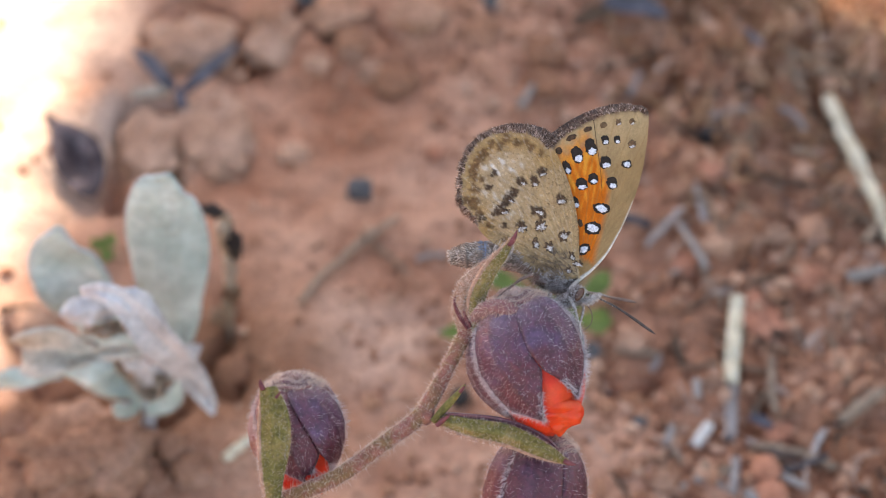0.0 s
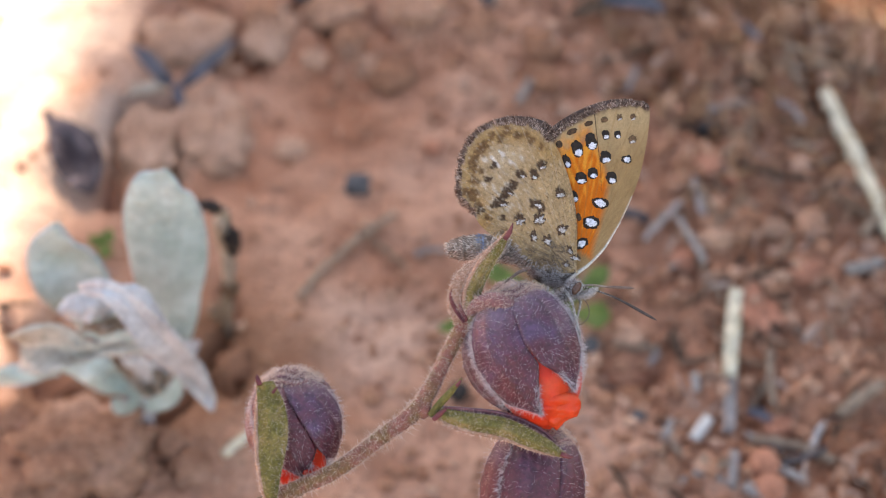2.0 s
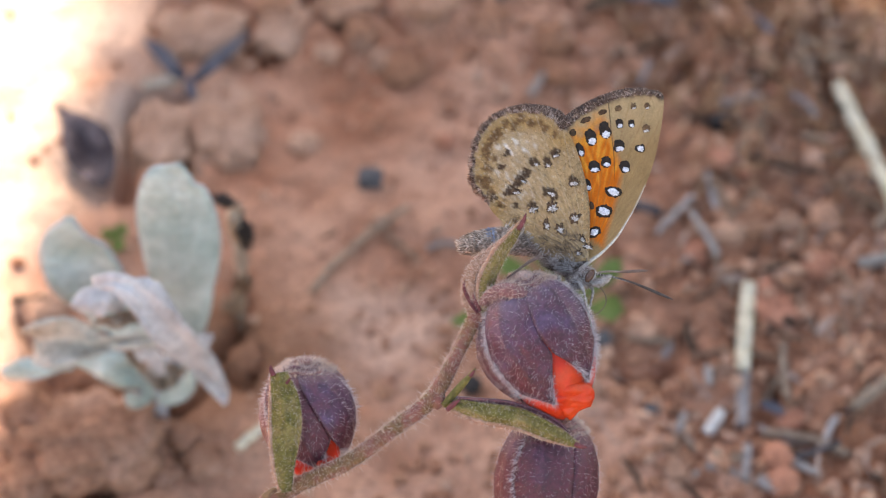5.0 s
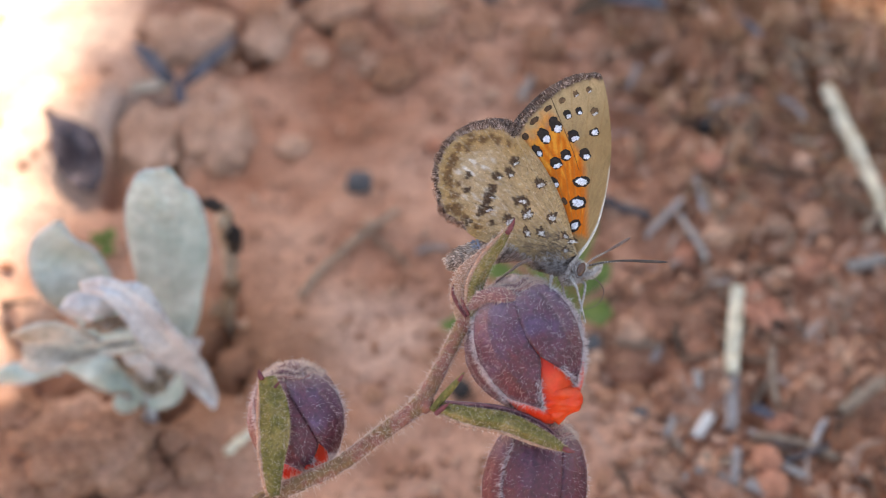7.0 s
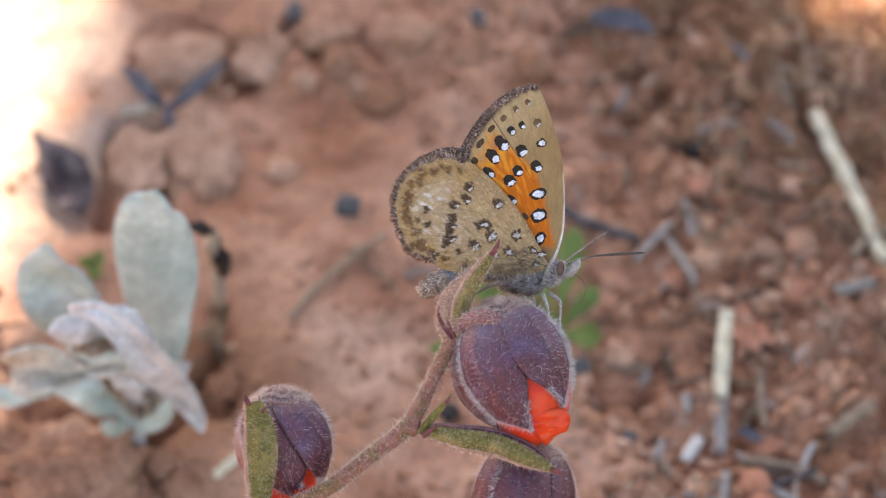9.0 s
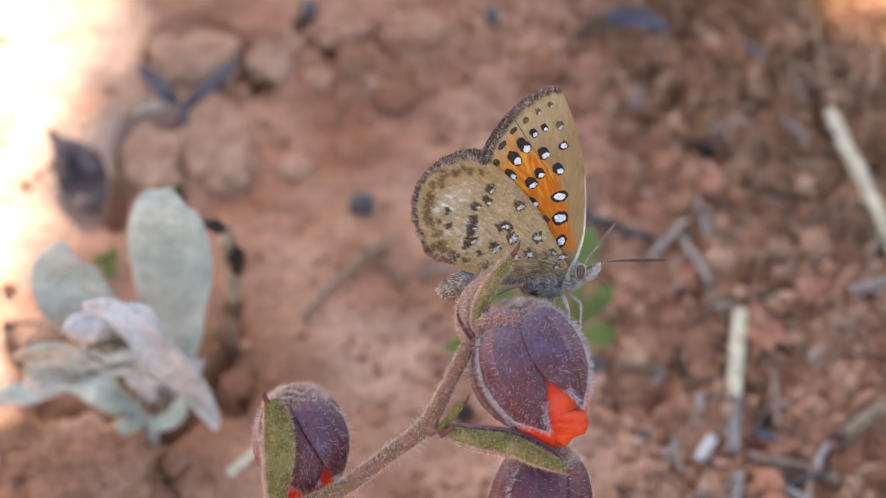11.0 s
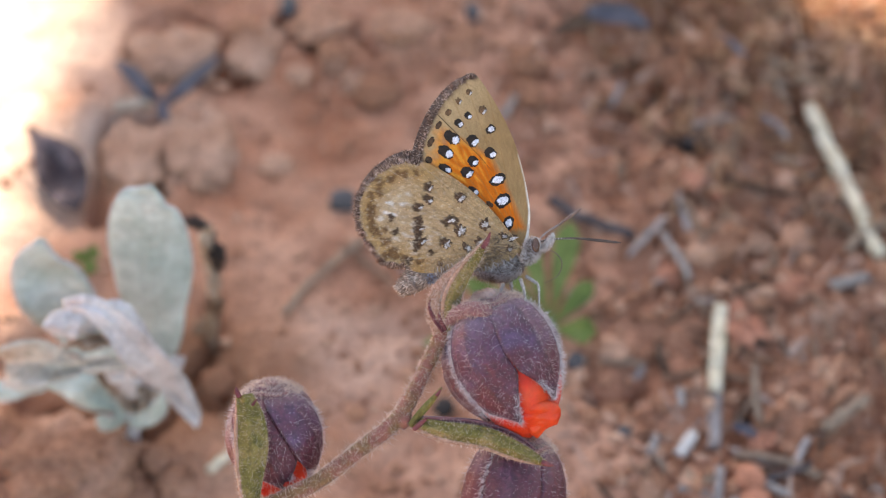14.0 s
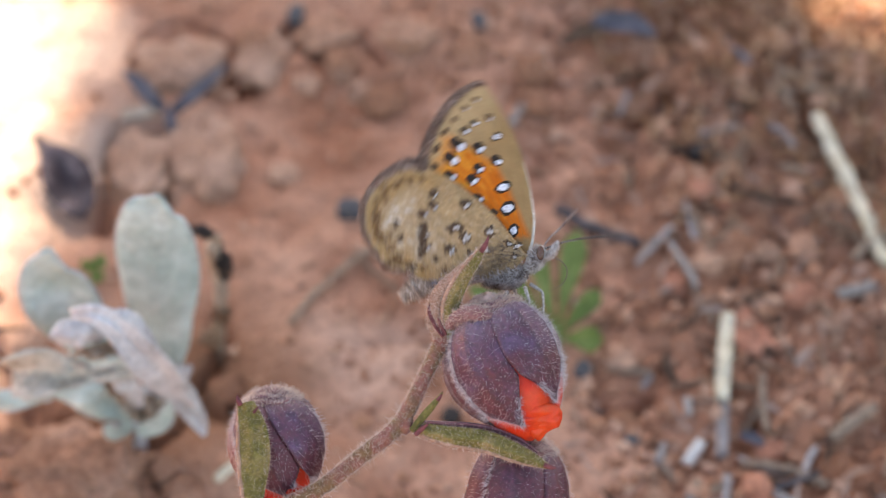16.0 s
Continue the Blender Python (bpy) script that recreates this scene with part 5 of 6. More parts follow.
FAR_CLODS = [
    ((-0.0528, -0.0107), (6, 5, 2.5), 0), ((-0.0528, -0.0280), (6, 5, 3), 20), ((-0.0488, -0.0240), (5, 4, 2.6), 60), ((-0.0361, -0.0356), (5.5, 7, 4), 10), ((-0.0517, -0.0386), (6, 6, 4), 0),
    ((-0.0327, -0.0316), (4.5, 4, 3), 30), ((-0.0257, -0.0188), (5, 4, 2.6), 15), ((-0.0253, 0.0423), (5, 6, 4), 30), ((-0.0181, 0.0344), (4, 3.5, 2.2), 20),
    ((0.0054, 0.0400), (6, 5, 3), 10), ((0.0143, 0.0365), (5, 5, 3), 40), ((0.0235, -0.0149), (4, 3.4, 2.2), 0)]
for k, (place, size, turn) in enumerate(LARGE_CLODS + SMALL_CLODS + FAR_CLODS):
    flat = k in (0, 1, 2, 3)
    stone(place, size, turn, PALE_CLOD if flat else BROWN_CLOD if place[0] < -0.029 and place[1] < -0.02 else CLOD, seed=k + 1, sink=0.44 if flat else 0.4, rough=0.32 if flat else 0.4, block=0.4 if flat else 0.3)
for k, (place, size) in enumerate((((0.0388, -0.0356), (3.8, 3.8, 3.2)), ((0.0391, -0.0390), (4.4, 3.6, 3)), ((0.0360, 0.0132), (4.2, 3.6, 1.8)), ((0.0448, 0.0277), (2.6, 2.4, 2)), ((0.0395, 0.0113), (2.4, 2, 1.6)), ((-0.0011, 0.0172), (2.6, 2, 1.6)))):
    stone(place, size, 20 * k, RED_STONE, "red_pebble", "small brick-red pebble lying on soil", "pebble", 30 + k, 0.25, 0.12, 0.2)
# slate pebbles, some of them dark stones standing in for shaded holes
for k, (place, size) in enumerate((((-0.0112, 0.0093), (3.4, 3.2, 2.6)), ((0.0527, 0.0151), (1.8, 1.6, 1.2)), ((0.0373, 0.0213), (4.0, 2.6, 2.0)), ((0.0240, -0.0286), (2, 1.8, 1.2)), ((0.0020, -0.0243), (2.6, 2.4, 2.0)), ((0.0187, -0.0176), (2.8, 2.2, 1.6)), ((-0.0199, 0.0478), (4.5, 2.4, 1.8)), ((0.0071, 0.0464), (3.6, 2.4, 1.6)))):
    stone(place, size, 15 * k, BURNT if k in (2, 4) else GREY_STONE, "slate_pebble", "small dark grey stone on soil, some standing in for shaded holes", "pebble", 50 + k, 0.2, 0.14, 0.4)

EXTRA_CLODS = [
    ((0.0441, 0.0020), (3, 2.6, 2.2), "PALE"), ((0.0406, -0.0057), (2.6, 2.4, 2), "PALE"), ((0.0515, -0.0099), (4, 3, 2.4), "PALE"), ((0.0260, -0.0376), (3.4, 3, 2.6), "PALE"),
    ((0.0315, -0.0021), (3.6, 3.4, 2.4), "RED"), ((0.0469, -0.0052), (4.4, 3.6, 2.6), "RED"), ((0.0407, -0.0110), (4.6, 7, 3), "RED"), ((0.0342, 0.0127), (4.6, 4, 2.4), "CL"),
    ((0.0415, -0.0287), (3.2, 3, 2.4), "RED"), ((0.0160, -0.0078), (3, 2.6, 2), "RED"), ((0.0387, 0.0022), (5, 4, 2.6), "CL"),
    ((0.0363, 0.0002), (4, 3, 2.6), "CL"),
    ((-0.0098, 0.0335), (4, 3.5, 2), "PALE"), ((-0.0131, 0.0365), (3.6, 3, 2), "PALE"),
    ((0.0142, 0.0297), (5, 4, 3), "CL")]
for k, (place, size, tone) in enumerate(EXTRA_CLODS):
    stone(place, size, 35 * k, {"PALE": PALE_CLOD, "RED": RED_STONE, "CL": CLOD}[tone], label={"PALE": "pale pinkish lump of dry soil", "RED": "reddish lump of dry soil", "CL": "angular lump of red-brown soil"}[tone],
          seed=70 + k, sink=0.44, rough=0.5, block=0.45)


# ---------------------------------------------------------------- straws, twigs and dry leaves
def straw(a, b, radius, material=STRAW, name="straw", label="bleached hollow dry grass straw", bow=0.0, lift=0.6, rise=0.0, seed=0):
    """A straw from place a to place b; bow bends it sideways, rise lifts the far end, in millimetres."""
    ax, ay = a
    bx, by = b
    span = math.hypot(bx - ax, by - ay) * 1000
    turn = math.degrees(math.atan2(by - ay, bx - ax))
    n = 26
    pts = []
    for f in np.linspace(0, 1, n):
        x, y = ax + (bx - ax) * f, ay + (by - ay) * f
        pts.append((span * f, bow * math.sin(math.pi * f), (relief(x, y) - relief(ax, ay)) * 350 + rise * f + 0.15 * math.sin(f * 19 + seed)))
    data = tube(pts, [radius * 0.95, radius, radius * 1.06, radius * 0.98, radius, radius * 0.9], 12, 0, 0.14, seed)
    return single(name, data, material, on_soil(a, lift + radius * 0.6, turn), label, "dry straw" if "straw" in name else "twig", "litter on the soil")


straw((0.0541, 0.0276), (0.0598, -0.0009), 1.05, rise=0.8, seed=1)
straw((0.0380, -0.0086), (0.0359, -0.0223), 0.95, seed=2, lift=1.2, label="pale bleached straw with a cut end")
straw((0.0366, -0.0188), (0.0353, -0.0299), 0.82, LILAC_STRAW, label="weathered grey end of a straw", seed=3)
straw((0.0267, -0.0001), (0.0319, 0.0062), 0.42, LILAC_STRAW, label="weathered grey straw fragment", lift=1.3, seed=4)
straw((0.0314, 0.0036), (0.0344, -0.0040), 0.42, GREY_STRAW, label="weathered grey straw fragment", lift=1.3, seed=5)
straw((0.0453, -0.0322), (0.0504, -0.0271), 0.42, GREY_STRAW, label="thin curved pale straw", bow=1.2, seed=6)
straw((0.0307, -0.0316), (0.0329, -0.0280), 0.75, GREY_STRAW, label="short loose chip of pale straw", seed=7)
straw((-0.0264, -0.0341), (-0.0228, -0.0305), 0.6, STRAW, label="thin greenish-white straw on soil", seed=8)
straw((-0.0184, -0.0103), (-0.0060, 0.0041), 0.42, HUSK, "twig", "thin dead brown twig lying on soil", bow=1, seed=9)
straw((0.0169, 0.0105), (0.0275, 0.0035), 0.7, DEAD_TWIG, "twig", "dark dead twig lying on soil", bow=-1, seed=10)
straw((0.0283, -0.0380), (0.0342, -0.0381), 0.45, GREY_STRAW, label="thin curved pale straw", bow=1.5, seed=12)
straw((0.0478, 0.0333), (0.0621, 0.0315), 0.5, HUSK, label="weathered brown straw fragment", seed=13)
straw((0.0529, 0.0079), (0.0583, 0.0027), 0.7, DARK_BARK, "twig", "dark dead twig lying on soil", seed=15)
straw((0.0377, -0.0313), (0.0477, -0.0347), 0.6, HUSK, "twig", "dark dead twig lying on soil", bow=1, seed=16)
straw((-0.0434, 0.0269), (-0.0383, 0.0278), 0.8, SHEATH, label="short pale piece of straw", seed=17)
straw((0.0107, 0.0248), (0.0128, 0.0291), 0.5, GREY_STRAW, label="short loose chip of pale straw", seed=18)
straw((0.0526, -0.0055), (0.0578, -0.0038), 0.8, GREY_STRAW, label="weathered grey straw fragment", seed=19)
straw((-0.0572, -0.0099), (-0.0520, -0.0097), 0.6, DARK_BARK, "twig", "thin dead brown twig lying on soil", seed=20)

straw((0.0341, 0.0110), (0.0349, 0.0039), 0.48, LILAC_STRAW, "straw", "weathered grey straw fragment", bow=0, seed=71)
straw((0.0374, 0.0125), (0.0444, 0.0232), 0.34, HUSK, "twig", "thin dead brown twig lying on soil", bow=0.6, seed=72)
straw((0.0366, 0.0242), (0.0428, 0.0262), 0.48, LILAC_STRAW, "straw", "weathered grey straw fragment", bow=0, seed=73)
straw((0.0336, -0.0024), (0.0361, -0.0096), 0.26, HUSK, "straw", "weathered grey straw fragment", bow=0, seed=74)
straw((0.0371, -0.0303), (0.0455, -0.0323), 0.51, LILAC_STRAW, "straw", "weathered grey straw fragment", bow=-0.6, seed=75)
straw((0.0488, -0.0280), (0.0550, -0.0231), 0.82, HUSK, "straw", "broad papery brown straw", bow=0, seed=76)
straw((0.0395, -0.0362), (0.0468, -0.0331), 0.41, DEAD_TWIG, "twig", "dark dead twig lying on soil", bow=0, seed=77)
straw((0.0317, -0.0212), (0.0317, -0.0242), 0.54, GREY_STRAW, "straw", "short loose chip of pale straw", bow=0, seed=78)
straw((0.0271, -0.0319), (0.0281, -0.0291), 0.48, LILAC_STRAW, "straw", "short loose chip of pale straw", bow=0, seed=79)
straw((0.0263, -0.0188), (0.0275, -0.0170), 0.41, LILAC_STRAW, "straw", "short loose chip of pale straw", bow=0, seed=80)
straw((0.0418, 0.0407), (0.0454, 0.0357), 0.61, SLATE_LEAF, "twig", "dark dead twig lying on soil", bow=0, seed=81)
straw((0.0498, 0.0358), (0.0622, 0.0335), 0.48, HUSK, "straw", "weathered brown straw fragment", bow=0, seed=82)
straw((0.0386, -0.0254), (0.0418, -0.0215), 0.48, HUSK, "straw", "broken brown straw lying on soil", bow=0.5, seed=83)
straw((0.0355, -0.0336), (0.0347, -0.0390), 0.61, LILAC_STRAW, "straw", "weathered grey straw fragment", bow=0, seed=84)
straw((0.0363, -0.0388), (0.0384, -0.0402), 0.68, LILAC_STRAW, "straw", "short loose chip of pale straw", bow=0, seed=85)
straw((0.0408, -0.0359), (0.0434, -0.0374), 0.48, GREY_STRAW, "straw", "short loose chip of pale straw", bow=0, seed=86)
straw((-0.0035, -0.0023), (0.0006, -0.0015), 0.34, LILAC_STRAW, "straw", "weathered grey straw fragment", bow=0.5, seed=87)
straw((-0.0091, 0.0002), (-0.0046, -0.0046), 0.34, DARK_BARK, "twig", "thin dead brown twig lying on soil", bow=0, seed=88)
straw((0.0472, 0.0253), (0.0501, 0.0212), 0.48, LILAC_STRAW, "straw", "weathered grey straw fragment", bow=0.5, seed=89)
straw((0.0262, 0.0285), (0.0279, 0.0326), 0.41, LILAC_STRAW, "straw", "short loose chip of pale straw", bow=0, seed=90)

for k in range(40):
    x, y = rng.uniform(0.024, 0.064), rng.uniform(-0.036, 0.046)
    a, long = rng.uniform(0, 2 * math.pi), rng.uniform(0.003, 0.011)
    dark = k % 3 != 0
    straw((x, y), (x + long * math.cos(a), y + long * math.sin(a)), rng.uniform(0.25, 0.6), DARK_BARK if dark else HUSK,
          "twig" if dark else "straw", "broken dark twig lying on soil" if dark else "broken brown straw lying on soil", bow=rng.normal(0, 0.5), seed=30 + k)


def dry_leaf(points, widths, material, label, name="dry_leaf", lift=1.2, **k):
    """A fallen leaf over places on the soil, with a height for each."""
    x0, y0 = points[0][0]
    pts = [((x - x0) * 1000, (y - y0) * 1000, (relief(x, y) - relief(x0, y0)) * 400 + h) for (x, y), h in points]
    return single(name, ribbon(pts, widths, (0, -0.45, 0.9), n=24, m=9, **k), material, on_soil((x0, y0), lift), label, "dry leaf", "litter on the soil")


dry_leaf([((-0.0372, 0.0275), 0.4), ((-0.0388, 0.0284), 0.7), ((-0.0412, 0.0318), 0.9), ((-0.0436, 0.0345), 0.8)], [0.8, 1.9, 2.1, 0.6], SLATE_LEAF, "narrow slate-grey dry leaf, forked pair", fold=0.3, thick=0.3, wave=0.3, seed=1)
dry_leaf([((-0.0366, 0.0268), 0.4), ((-0.0346, 0.0284), 0.7), ((-0.0320, 0.0322), 0.9), ((-0.0294, 0.0376), 0.8)], [0.8, 1.8, 1.8, 0.5], SLATE_LEAF, "narrow slate-grey dry leaf, forked pair", fold=0.3, thick=0.3, wave=0.3, seed=2)
dry_leaf([((-0.0361, 0.0244), 0.2), ((-0.0364, 0.0253), 0.5), ((-0.0366, 0.0261), 0.7), ((-0.0371, 0.0274), 0.7)], [0.8, 1.4, 1.5, 0.8], SLATE_LEAF, "short slate-grey leaf base", thick=0.5, seed=3)
dry_leaf([((-0.0547, 0.0228), 1.6), ((-0.0520, 0.0190), 1.2), ((-0.0498, 0.0155), 0.9), ((-0.0482, 0.0121), 0.8), ((-0.0477, 0.0085), 0.5)], [0.3, 3.6, 6.6, 5.8, 1.6], UMBER_LEAF, "crumpled dark brown dry leaf on sunlit soil", fold=0.12, thick=0.4, wave=2.2, seed=4)
dry_leaf([((0.0233, 0.0450), 1.0), ((0.0263, 0.0443), 1.6), ((0.0292, 0.0438), 1.5), ((0.0324, 0.0428), 0.6)], [1.2, 3.0, 2.8, 0.8], SLATE_LEAF, "slate-grey curled dry leaf", fold=0.25, thick=0.35, wave=0.8, seed=5)
dry_leaf([((0.0379, -0.0269), 0.3), ((0.0390, -0.0271), 0.5), ((0.0399, -0.0278), 0.5), ((0.0407, -0.0285), 0.3)], [0.6, 1.3, 1.2, 0.4], SLATE_LEAF, "small slate-grey dry leaf", fold=0.25, thick=0.35, wave=0.3, seed=6)
dry_leaf([((0.0186, 0.0430), 0.5), ((0.0214, 0.0441), 1.0), ((0.0239, 0.0450), 0.8), ((0.0255, 0.0494), 0.4)], [0.8, 2.4, 2.2, 0.5], DARK_BARK, "dark curled dry leaf", fold=0.3, thick=0.35, wave=0.8, seed=7)


# ---------------------------------------------------------------- green seedlings
def seedling(centre, leaves, label):
    cx, cy = centre
    z0 = relief(cx, cy)
    plant = thing("seedling", pose(cx, cy, z0), label, "seedling", "green seedlings")
    part("stem", tube([(0, 0, -1), (0, 0, 1.5), (0, 0.3, 3.5)], [0.7, 0.6, 0.4], 8, 8), GREEN, plant)
    for k, ((x, y), rise, wide) in enumerate(leaves):
        e = np.array(((x - cx) * 1000, (y - cy) * 1000, 0.0))
        tip = e - np.array((0, rise / math.tan(radians(PITCH)), -rise))
        mid = tip * 0.55 + (0, 0, 1.2)
        part("leaf", ribbon([(0, 0, 2.5), tip * 0.25 + (0, 0, 1.8), mid, tip * 0.82 + (0, 0, 0.6), tip], [0.5, 0.8, wide * 0.8, wide, 0.4], (0, -0.7, 0.7), fold=0.18, thick=0.35, n=18, m=9), GREEN, plant)


seedling((0.0156, -0.0133), [((0.0189, 0.0066), 6, 3.2), ((0.0213, -0.0036), 5, 2.5), ((0.0213, -0.0118), 4, 3.2), ((-0.0004, -0.0136), 4, 2.6), ((0.0064, 0.006), 6, 2.8), ((0.0045, -0.0028), 5, 2.4), ((0.0132, 0.004), 5, 2.4)],
         "small fresh green seedling with narrow leaves in soil")
seedling((-0.0445, -0.0011), [((-0.0459, 0.0011), 3, 1.6), ((-0.0429, 0.0021), 3, 1.8), ((-0.0434, -0.0014), 2, 1.6)], "tiny green seedling beside the grey plant")


# ---------------------------------------------------------------- crumbs and litter
def soil_crumbs():
    n = 20000
    x, y = rng.uniform(-0.075, 0.075, n), rng.uniform(-0.05, 0.065, n)
    keep = rng.random(n) < np.clip(0.22 + 10 * x + 2.5 * np.abs(y) + 0.3 * np.array([noise.noise(Vector((a * 45, b * 45, 2))) for a, b in zip(x, y)]), 0.05, 1)
    x, y = x[keep], y[keep]
    n = len(x)
    bm = bmesh.new()
    bmesh.ops.create_icosphere(bm, subdivisions=1, radius=1)
    ico = np.array([v.co[:] for v in bm.verts])
    tri = np.array([[v.index for v in f.verts] for f in bm.faces])
    bm.free()
    r = np.minimum(0.22 + rng.exponential(0.27, n) * np.clip(0.8 + 9 * x, 0.7, 1.25), 1.15)
    z = np.array([relief(a, b) for a, b in zip(x, y)]) * 1000
    v = ico[None] * (1 + rng.normal(0, 0.16, (n, len(ico), 1))) * r[:, None, None] * rng.uniform(0.65, 1.25, (n, 1, 3))
    v += np.stack([x * 1000, y * 1000, z + r * 0.25], axis=1)[:, None]
    faces = (tri[None] + (np.arange(n) * len(ico))[:, None, None]).reshape(-1, 3)
    single("soil_crumbs", (v.reshape(-1, 3), faces, False), CRUMB, Matrix(), "loose reddish crumbs and grit scattered on soil", "gravel", kind="stuff")


def plant_litter():
    pieces = []
    for k in range(900):
        x, y = rng.uniform(-0.02, 0.075), rng.uniform(-0.045, 0.062)
        if rng.random() > np.clip(-0.05 + 18 * x, 0.02, 1):
            continue
        a, long, r = rng.uniform(0, math.pi), rng.uniform(1.2, 6.0), rng.uniform(0.12, 0.45)
        z = relief(x, y) * 1000 + 0.6 + r
        d = np.array((math.cos(a), math.sin(a), rng.normal(0, 0.12)))
        c = np.array((x * 1000, y * 1000, z))
        b = np.array((-d[1], d[0], 0)) * rng.normal(0, 0.5)
        pieces.append(tube([c - d * long / 2, c + b, c + d * long / 2], [r * 0.7, r, r * 0.6], 6, 7, 0.25, k))
    single("plant_litter", join(*pieces), LITTER, Matrix(), "broken bits of dry stalk scattered on soil", "litter", kind="stuff")


def root_mat():
    """Matted thin brown roots and grass bases, most of them lying away from the flower."""
    pieces = []
    for k in range(800):
        x, y = rng.uniform(0.024, 0.072), rng.uniform(0.004, 0.058)
        if rng.random() > np.clip(14 * (x - 0.024) + 14 * (y - 0.010), 0.05, 0.95):
            continue
        a, long, r = rng.normal(1.5, 0.55), rng.uniform(3, 11), rng.uniform(0.09, 0.26)
        d = np.array((math.cos(a), math.sin(a), rng.normal(0.04, 0.1)))
        c = np.array((x * 1000, y * 1000, relief(x, y) * 1000 + 0.7 + rng.uniform(0, 1.0)))
        side = np.array((-d[1], d[0], 0.3)) * rng.normal(0, 0.9)
        pieces.append(tube([c - d * long / 2, c - d * long / 6 + side, c + d * long / 5 - side * 0.4, c + d * long / 2], [r * 0.8, r, r * 0.9, r * 0.4], 5, 9, 0.25, k))
    single("root_mat", join(*pieces), ROOTS, Matrix(), "matted brown roots and dry grass bases on soil", "litter", kind="stuff")


ROOTS = mat("brown_roots", [(0.13, 0.055, 0.025), (0.26, 0.12, 0.056), (0.39, 0.20, 0.105), (0.52, 0.32, 0.20)], 500, 0.85, 0.4, 4, 0.0002, pick="island")
LITTER = mat("dry_litter", [(0.07, 0.036, 0.022), (0.17, 0.088, 0.052), (0.28, 0.15, 0.095), (0.37, 0.215, 0.15), (0.40, 0.29, 0.24)], 500, 0.8, 0.4, 4, 0.0002, pick="island")
soil_crumbs()
plant_litter()
root_mat()


# ---------------------------------------------------------------- what moves
# seconds, shift right and up in millimetres, turn in degrees, on the plane of the subject
FLOWER_SWAY = [
    (0, 0, 0, 0), (0.5, -0.08, -0.02, 0.05), (1, -0.1, 0.05, 0), (1.5, -0.18, 0.09, 0.07), (2, -0.2, 0.09, 0.11), (2.5, -0.13, 0.05, 0.07),
    (3, -0.07, 0.14, 0.2), (3.5, -0.11, 0.14, 0.18), (4, -0.04, 0.2, 0.19), (6.5, -0.38, 0.47, 0.27), (7, -0.19, 0.35, 0.06), (7.5, -0.73, 0.62, 0.81),
    (8, -0.11, 0.35, 0.11), (8.2, -0.5, 0.28, 0.3), (10.5, -0.53, 0.83, 1.2), (11, 0.04, 0.31, 0.23), (11.5, -0.82, 0.84, 1.33), (12, -1.29, 0.88, 1.71), (12.5, -0.91, 0.56, 0.9),
    (13, -0.4, 0.32, 0.2), (13.5, -0.19, 0.18, 0.02), (14, -0.84, 0.6, 0.86), (14.5, -1.05, 0.9, 1.34), (15, -0.68, 0.51, 0.67), (15.5, -1.3, 1.19, 1.89),
    (16, -1.56, 0.94, 1.81)]
BUTTERFLY_ROCK = [
    (0, 12.01, -2.38, 16.9), (0.5, 12.1, -2.48, 15.0), (1, 12.06, -1.91, 22.2), (1.5, 11.92, -2.21, 17.2), (2, 11.92, -2.36, 15.3), (2.5, 12.14, -2.55, 8.9),
    (3, 12.11, -2.46, 4.9), (3.5, 12.02, -2.74, 0.0), (4, 12.18, -2.77, 1.2), (6.5, 11.33, -0.39, 33.2), (7, 11.81, -1.07, 31.3), (7.5, 10.75, 0.43, 41.3),
    (8, 11.41, -0.32, 40.1), (8.2, 10.75, -0.36, 40.3), (10.5, 10.03, 0.81, 46.3), (11, 10.82, -0.37, 42.0), (11.5, 9.71, 0.68, 44.2), (12, 9.21, 0.9, 47.0), (12.433, 9.0, -0.1, 47.0), (12.467, 9.15, -0.25, 43.0), (12.5, 9.25, -0.33, 38.0), (12.533, 9.3, -0.3, 36.0), (12.6, 9.15, -0.2, 40.5), (12.7, 8.9, 0.0, 44.5), (12.8, 8.8, 0.1, 45.5),
    (13, 8.56, 0.28, 47.0), (13.5, 9.07, 0.06, 47.3), (14, 8.37, 1.06, 54.2), (14.467, 8.6, 1.3, 57.0), (14.5, 8.65, 1.3, 54.9), (14.533, 8.68, 1.25, 53.2), (15, 8.72, 0.66, 53.4), (15.5, 8.09, 1.67, 55.3),
    (15.9, 8.1, 1.2, 62.0), (15.967, 8.13, 1.15, 59.5), (16, 8.16, 1.15, 53.5)]
# seconds, then which way the near antenna, the far antenna and the proboscis point, in degrees above the horizontal
FEELER_SWING = [
    (0, -30, -11, -125), (0.5, -26, -2, -122), (1, -20, 3, -118), (1.5, -25, -3, -122), (2, -24, -3, -125), (2.5, -24, -11, -128), (3, -25, -13, -130), (3.5, -28, -13, -130), (4, -25, -7, -128),
    (4.2, -26, -11, -125), (6.3, -2, 25, -100), (6.5, 3, 28, -97), (7, 3, 30, -97), (7.5, 10, 33, -94), (8, 3, 30, -95), (8.2, 4, 30, -95), (10.3, 16, 47, -84), (10.5, 18, 49, -84), (11, 6, 52, -88),
    (11.5, 10, 49, -88), (12, 13, 48, -92), (12.3, 2, 35, -96), (12.5, -24, 0, -100), (12.7, -34, 34, -98), (13, -56, 36, -96), (13.5, -20, 35, -94), (14, -1, 36, -90), (14.5, 10, 47, -84),
    (14.7, 11, 49, -84), (15, 13, 51, -86), (15.5, 10, 48, -88), (16, 10, 47, -88)]


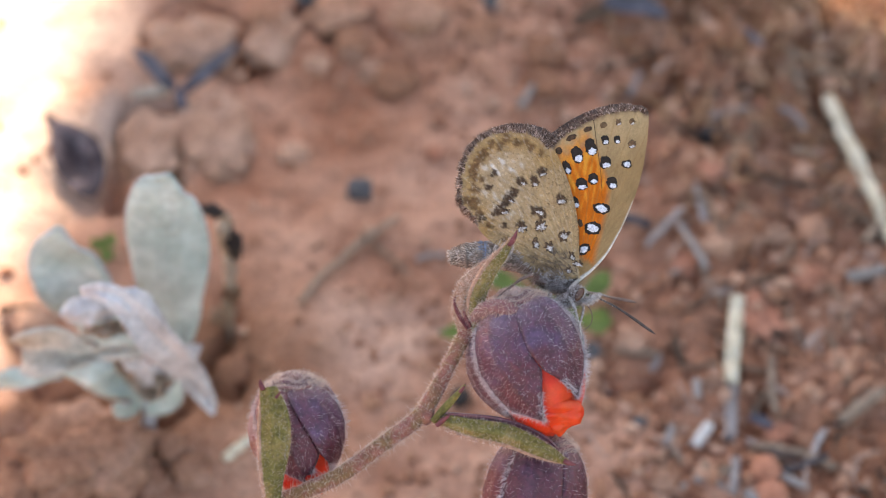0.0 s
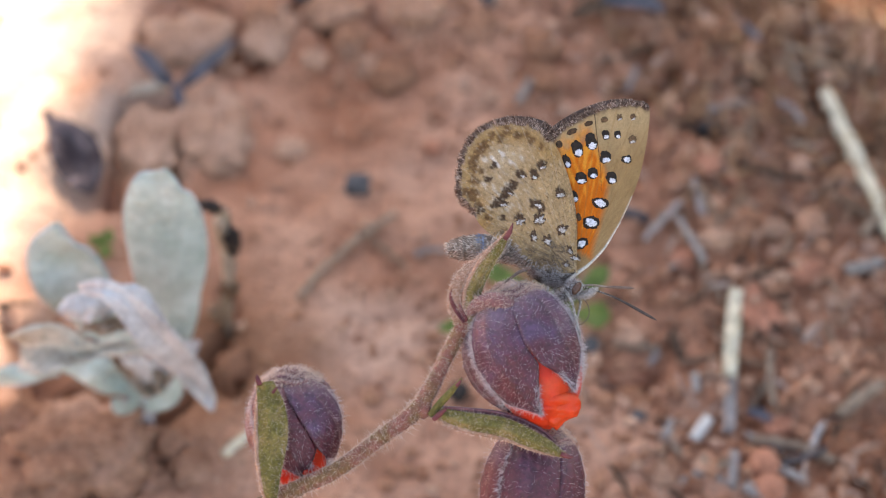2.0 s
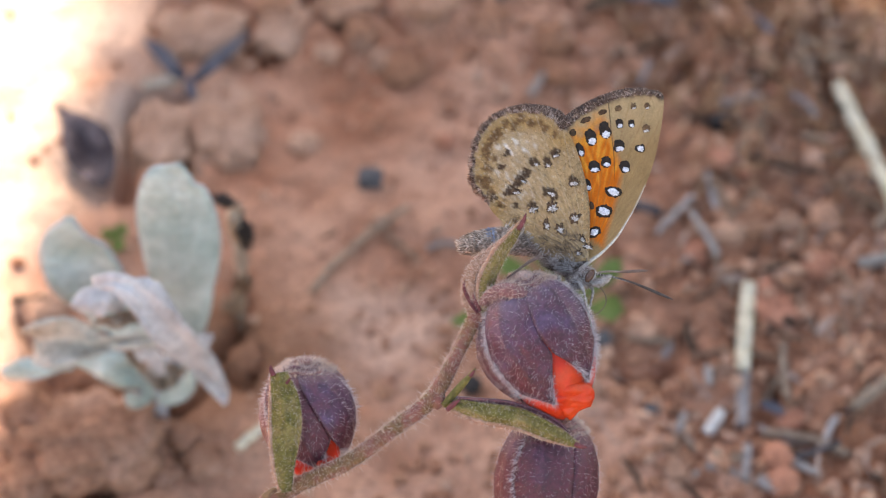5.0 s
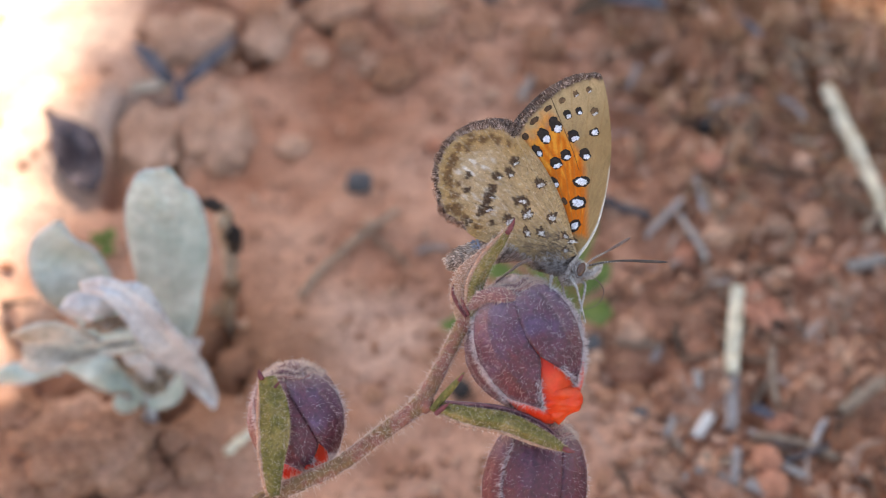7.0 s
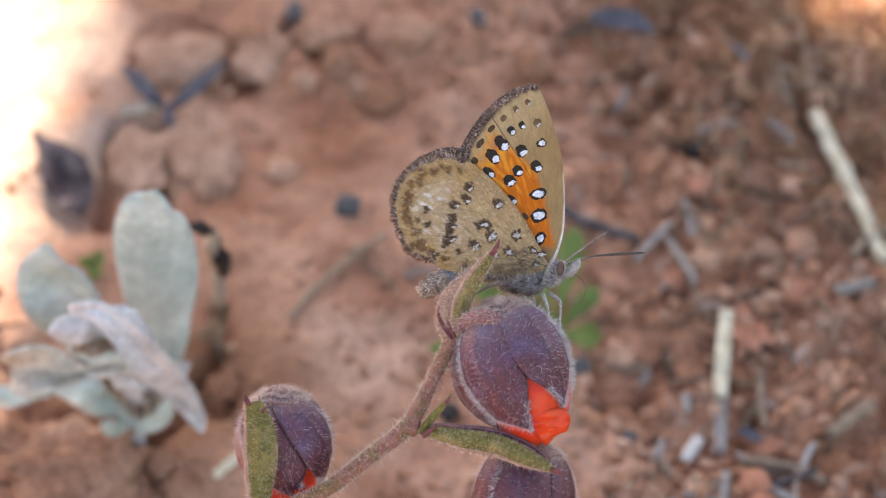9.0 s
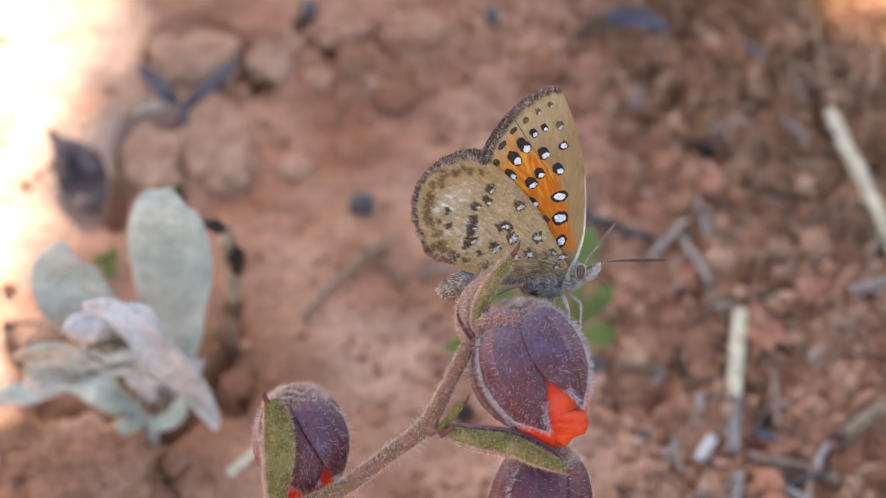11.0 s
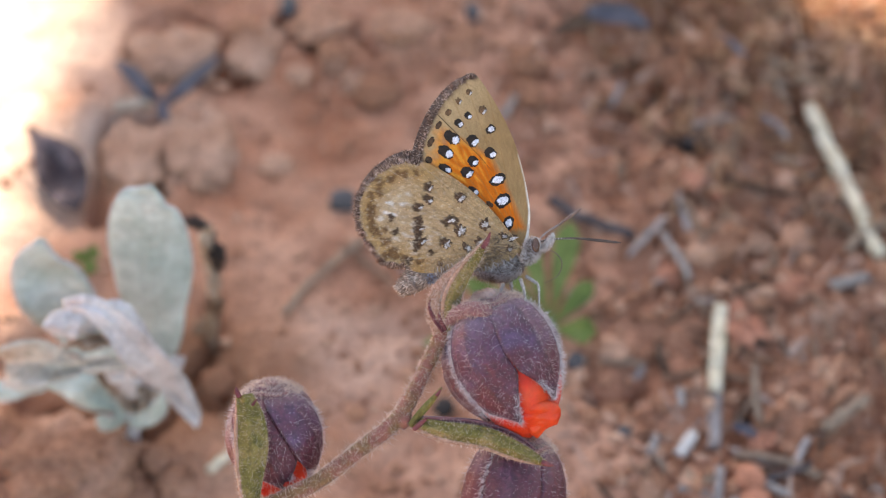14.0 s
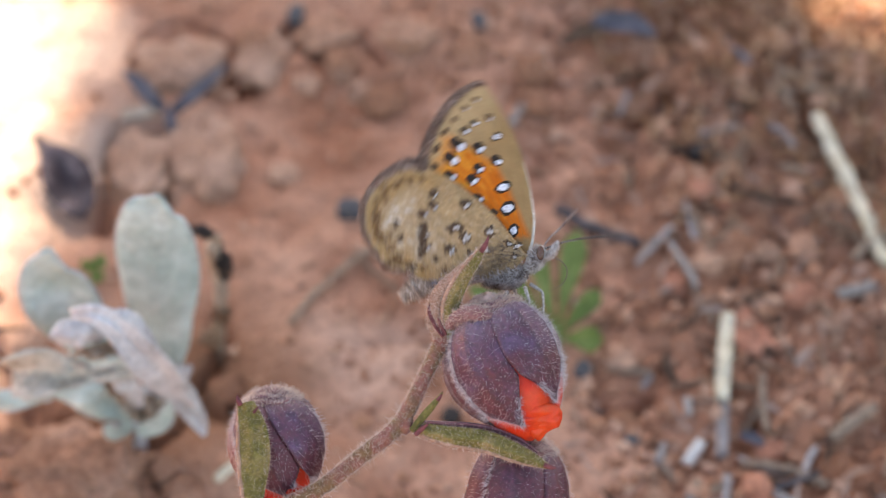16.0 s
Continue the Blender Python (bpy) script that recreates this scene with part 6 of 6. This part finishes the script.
def motions():
    walk(flower, [(t, SUBJECT @ pose(x * 0.001, y * 0.001, 0, 0, 0, a)) for t, x, y, a in FLOWER_SWAY])
    # the body tips less than the wings, which swing on their hinge; the feet stay put
    walk(insect, [(t, SUBJECT @ pose(x * 0.001, y * 0.001, 0, 0, 0, a * 0.63)) for t, x, y, a in BUTTERFLY_ROCK])
    for wing in insect_wings:
        rest = wing.matrix_basis.copy()
        walk(wing, [(t, pose(0, 0, 0, 0, 0, a * 0.37) @ rest) for t, x, y, a in BUTTERFLY_ROCK])
    # the head lifts once the body stands steep, and the abdomen sags a little less than the body
    neck, waist = Matrix.Translation(Vector((-0.87, -1.35, -0.4)) * 0.001), Matrix.Translation(Vector((-3.05, 1.16, -1.1)) * 0.001)
    lifts = [(t, min(1, max(0, (a - 30) / 16)), math.exp(-((a - 17) / 9) ** 2)) for t, x, y, a in BUTTERFLY_ROCK]
    walk(insect_head, [(t, pose(0.0014 * k, 0.0009 * k, 0) @ neck @ pose(0, 0, 0, 0, 0, 9 * k) @ neck.inverted()) for t, k, e in lifts])
    # the antennae feel about and the proboscis swings, each on its own root
    rock_t, rock_a = [r[0] for r in BUTTERFLY_ROCK], [r[3] for r in BUTTERFLY_ROCK]
    for n, (feeler, root, rest) in enumerate(zip(insect_feelers, ((0, -1.45, -0.6), (0, -1.45, -0.6), (0.1, -2.3, -0.6)), (-30.3, -11.5, -130.5))):
        hinge = Matrix.Translation(Vector(root) * 0.001)
        rows = []
        for row in FEELER_SWING:
            a = float(np.interp(row[0], rock_t, rock_a))
            borne = 0.63 * a + 9 * min(1, max(0, (a - 30) / 16))
            rows.append((row[0], hinge @ pose(0, 0, 0, 0, 0, row[n + 1] - rest - borne) @ hinge.inverted()))
        walk(feeler, rows)
    walk(insect_chest, [(t, pose(-0.0004 * k, -0.0007 * k, 0)) for t, k, e in lifts])
    walk(insect_abdomen, [(t, waist @ pose(0, 0, 0, 0, 0, -6 * e) @ waist.inverted()) for t, k, e in lifts])
    for leg, hip in insect_legs:
        tuck = 28 if leg is insect_legs[1][0] else 0
        walk(leg, [(row[0], Matrix.Translation(Vector(hip) * 0.001) @ pose(-0.0004 * k, -0.0007 * k, 0, 0, 0, -row[3] * 0.5 - 16 * k - tuck * (1 - k))) for row, (t, k, e) in zip(BUTTERFLY_ROCK, lifts)])


motions()
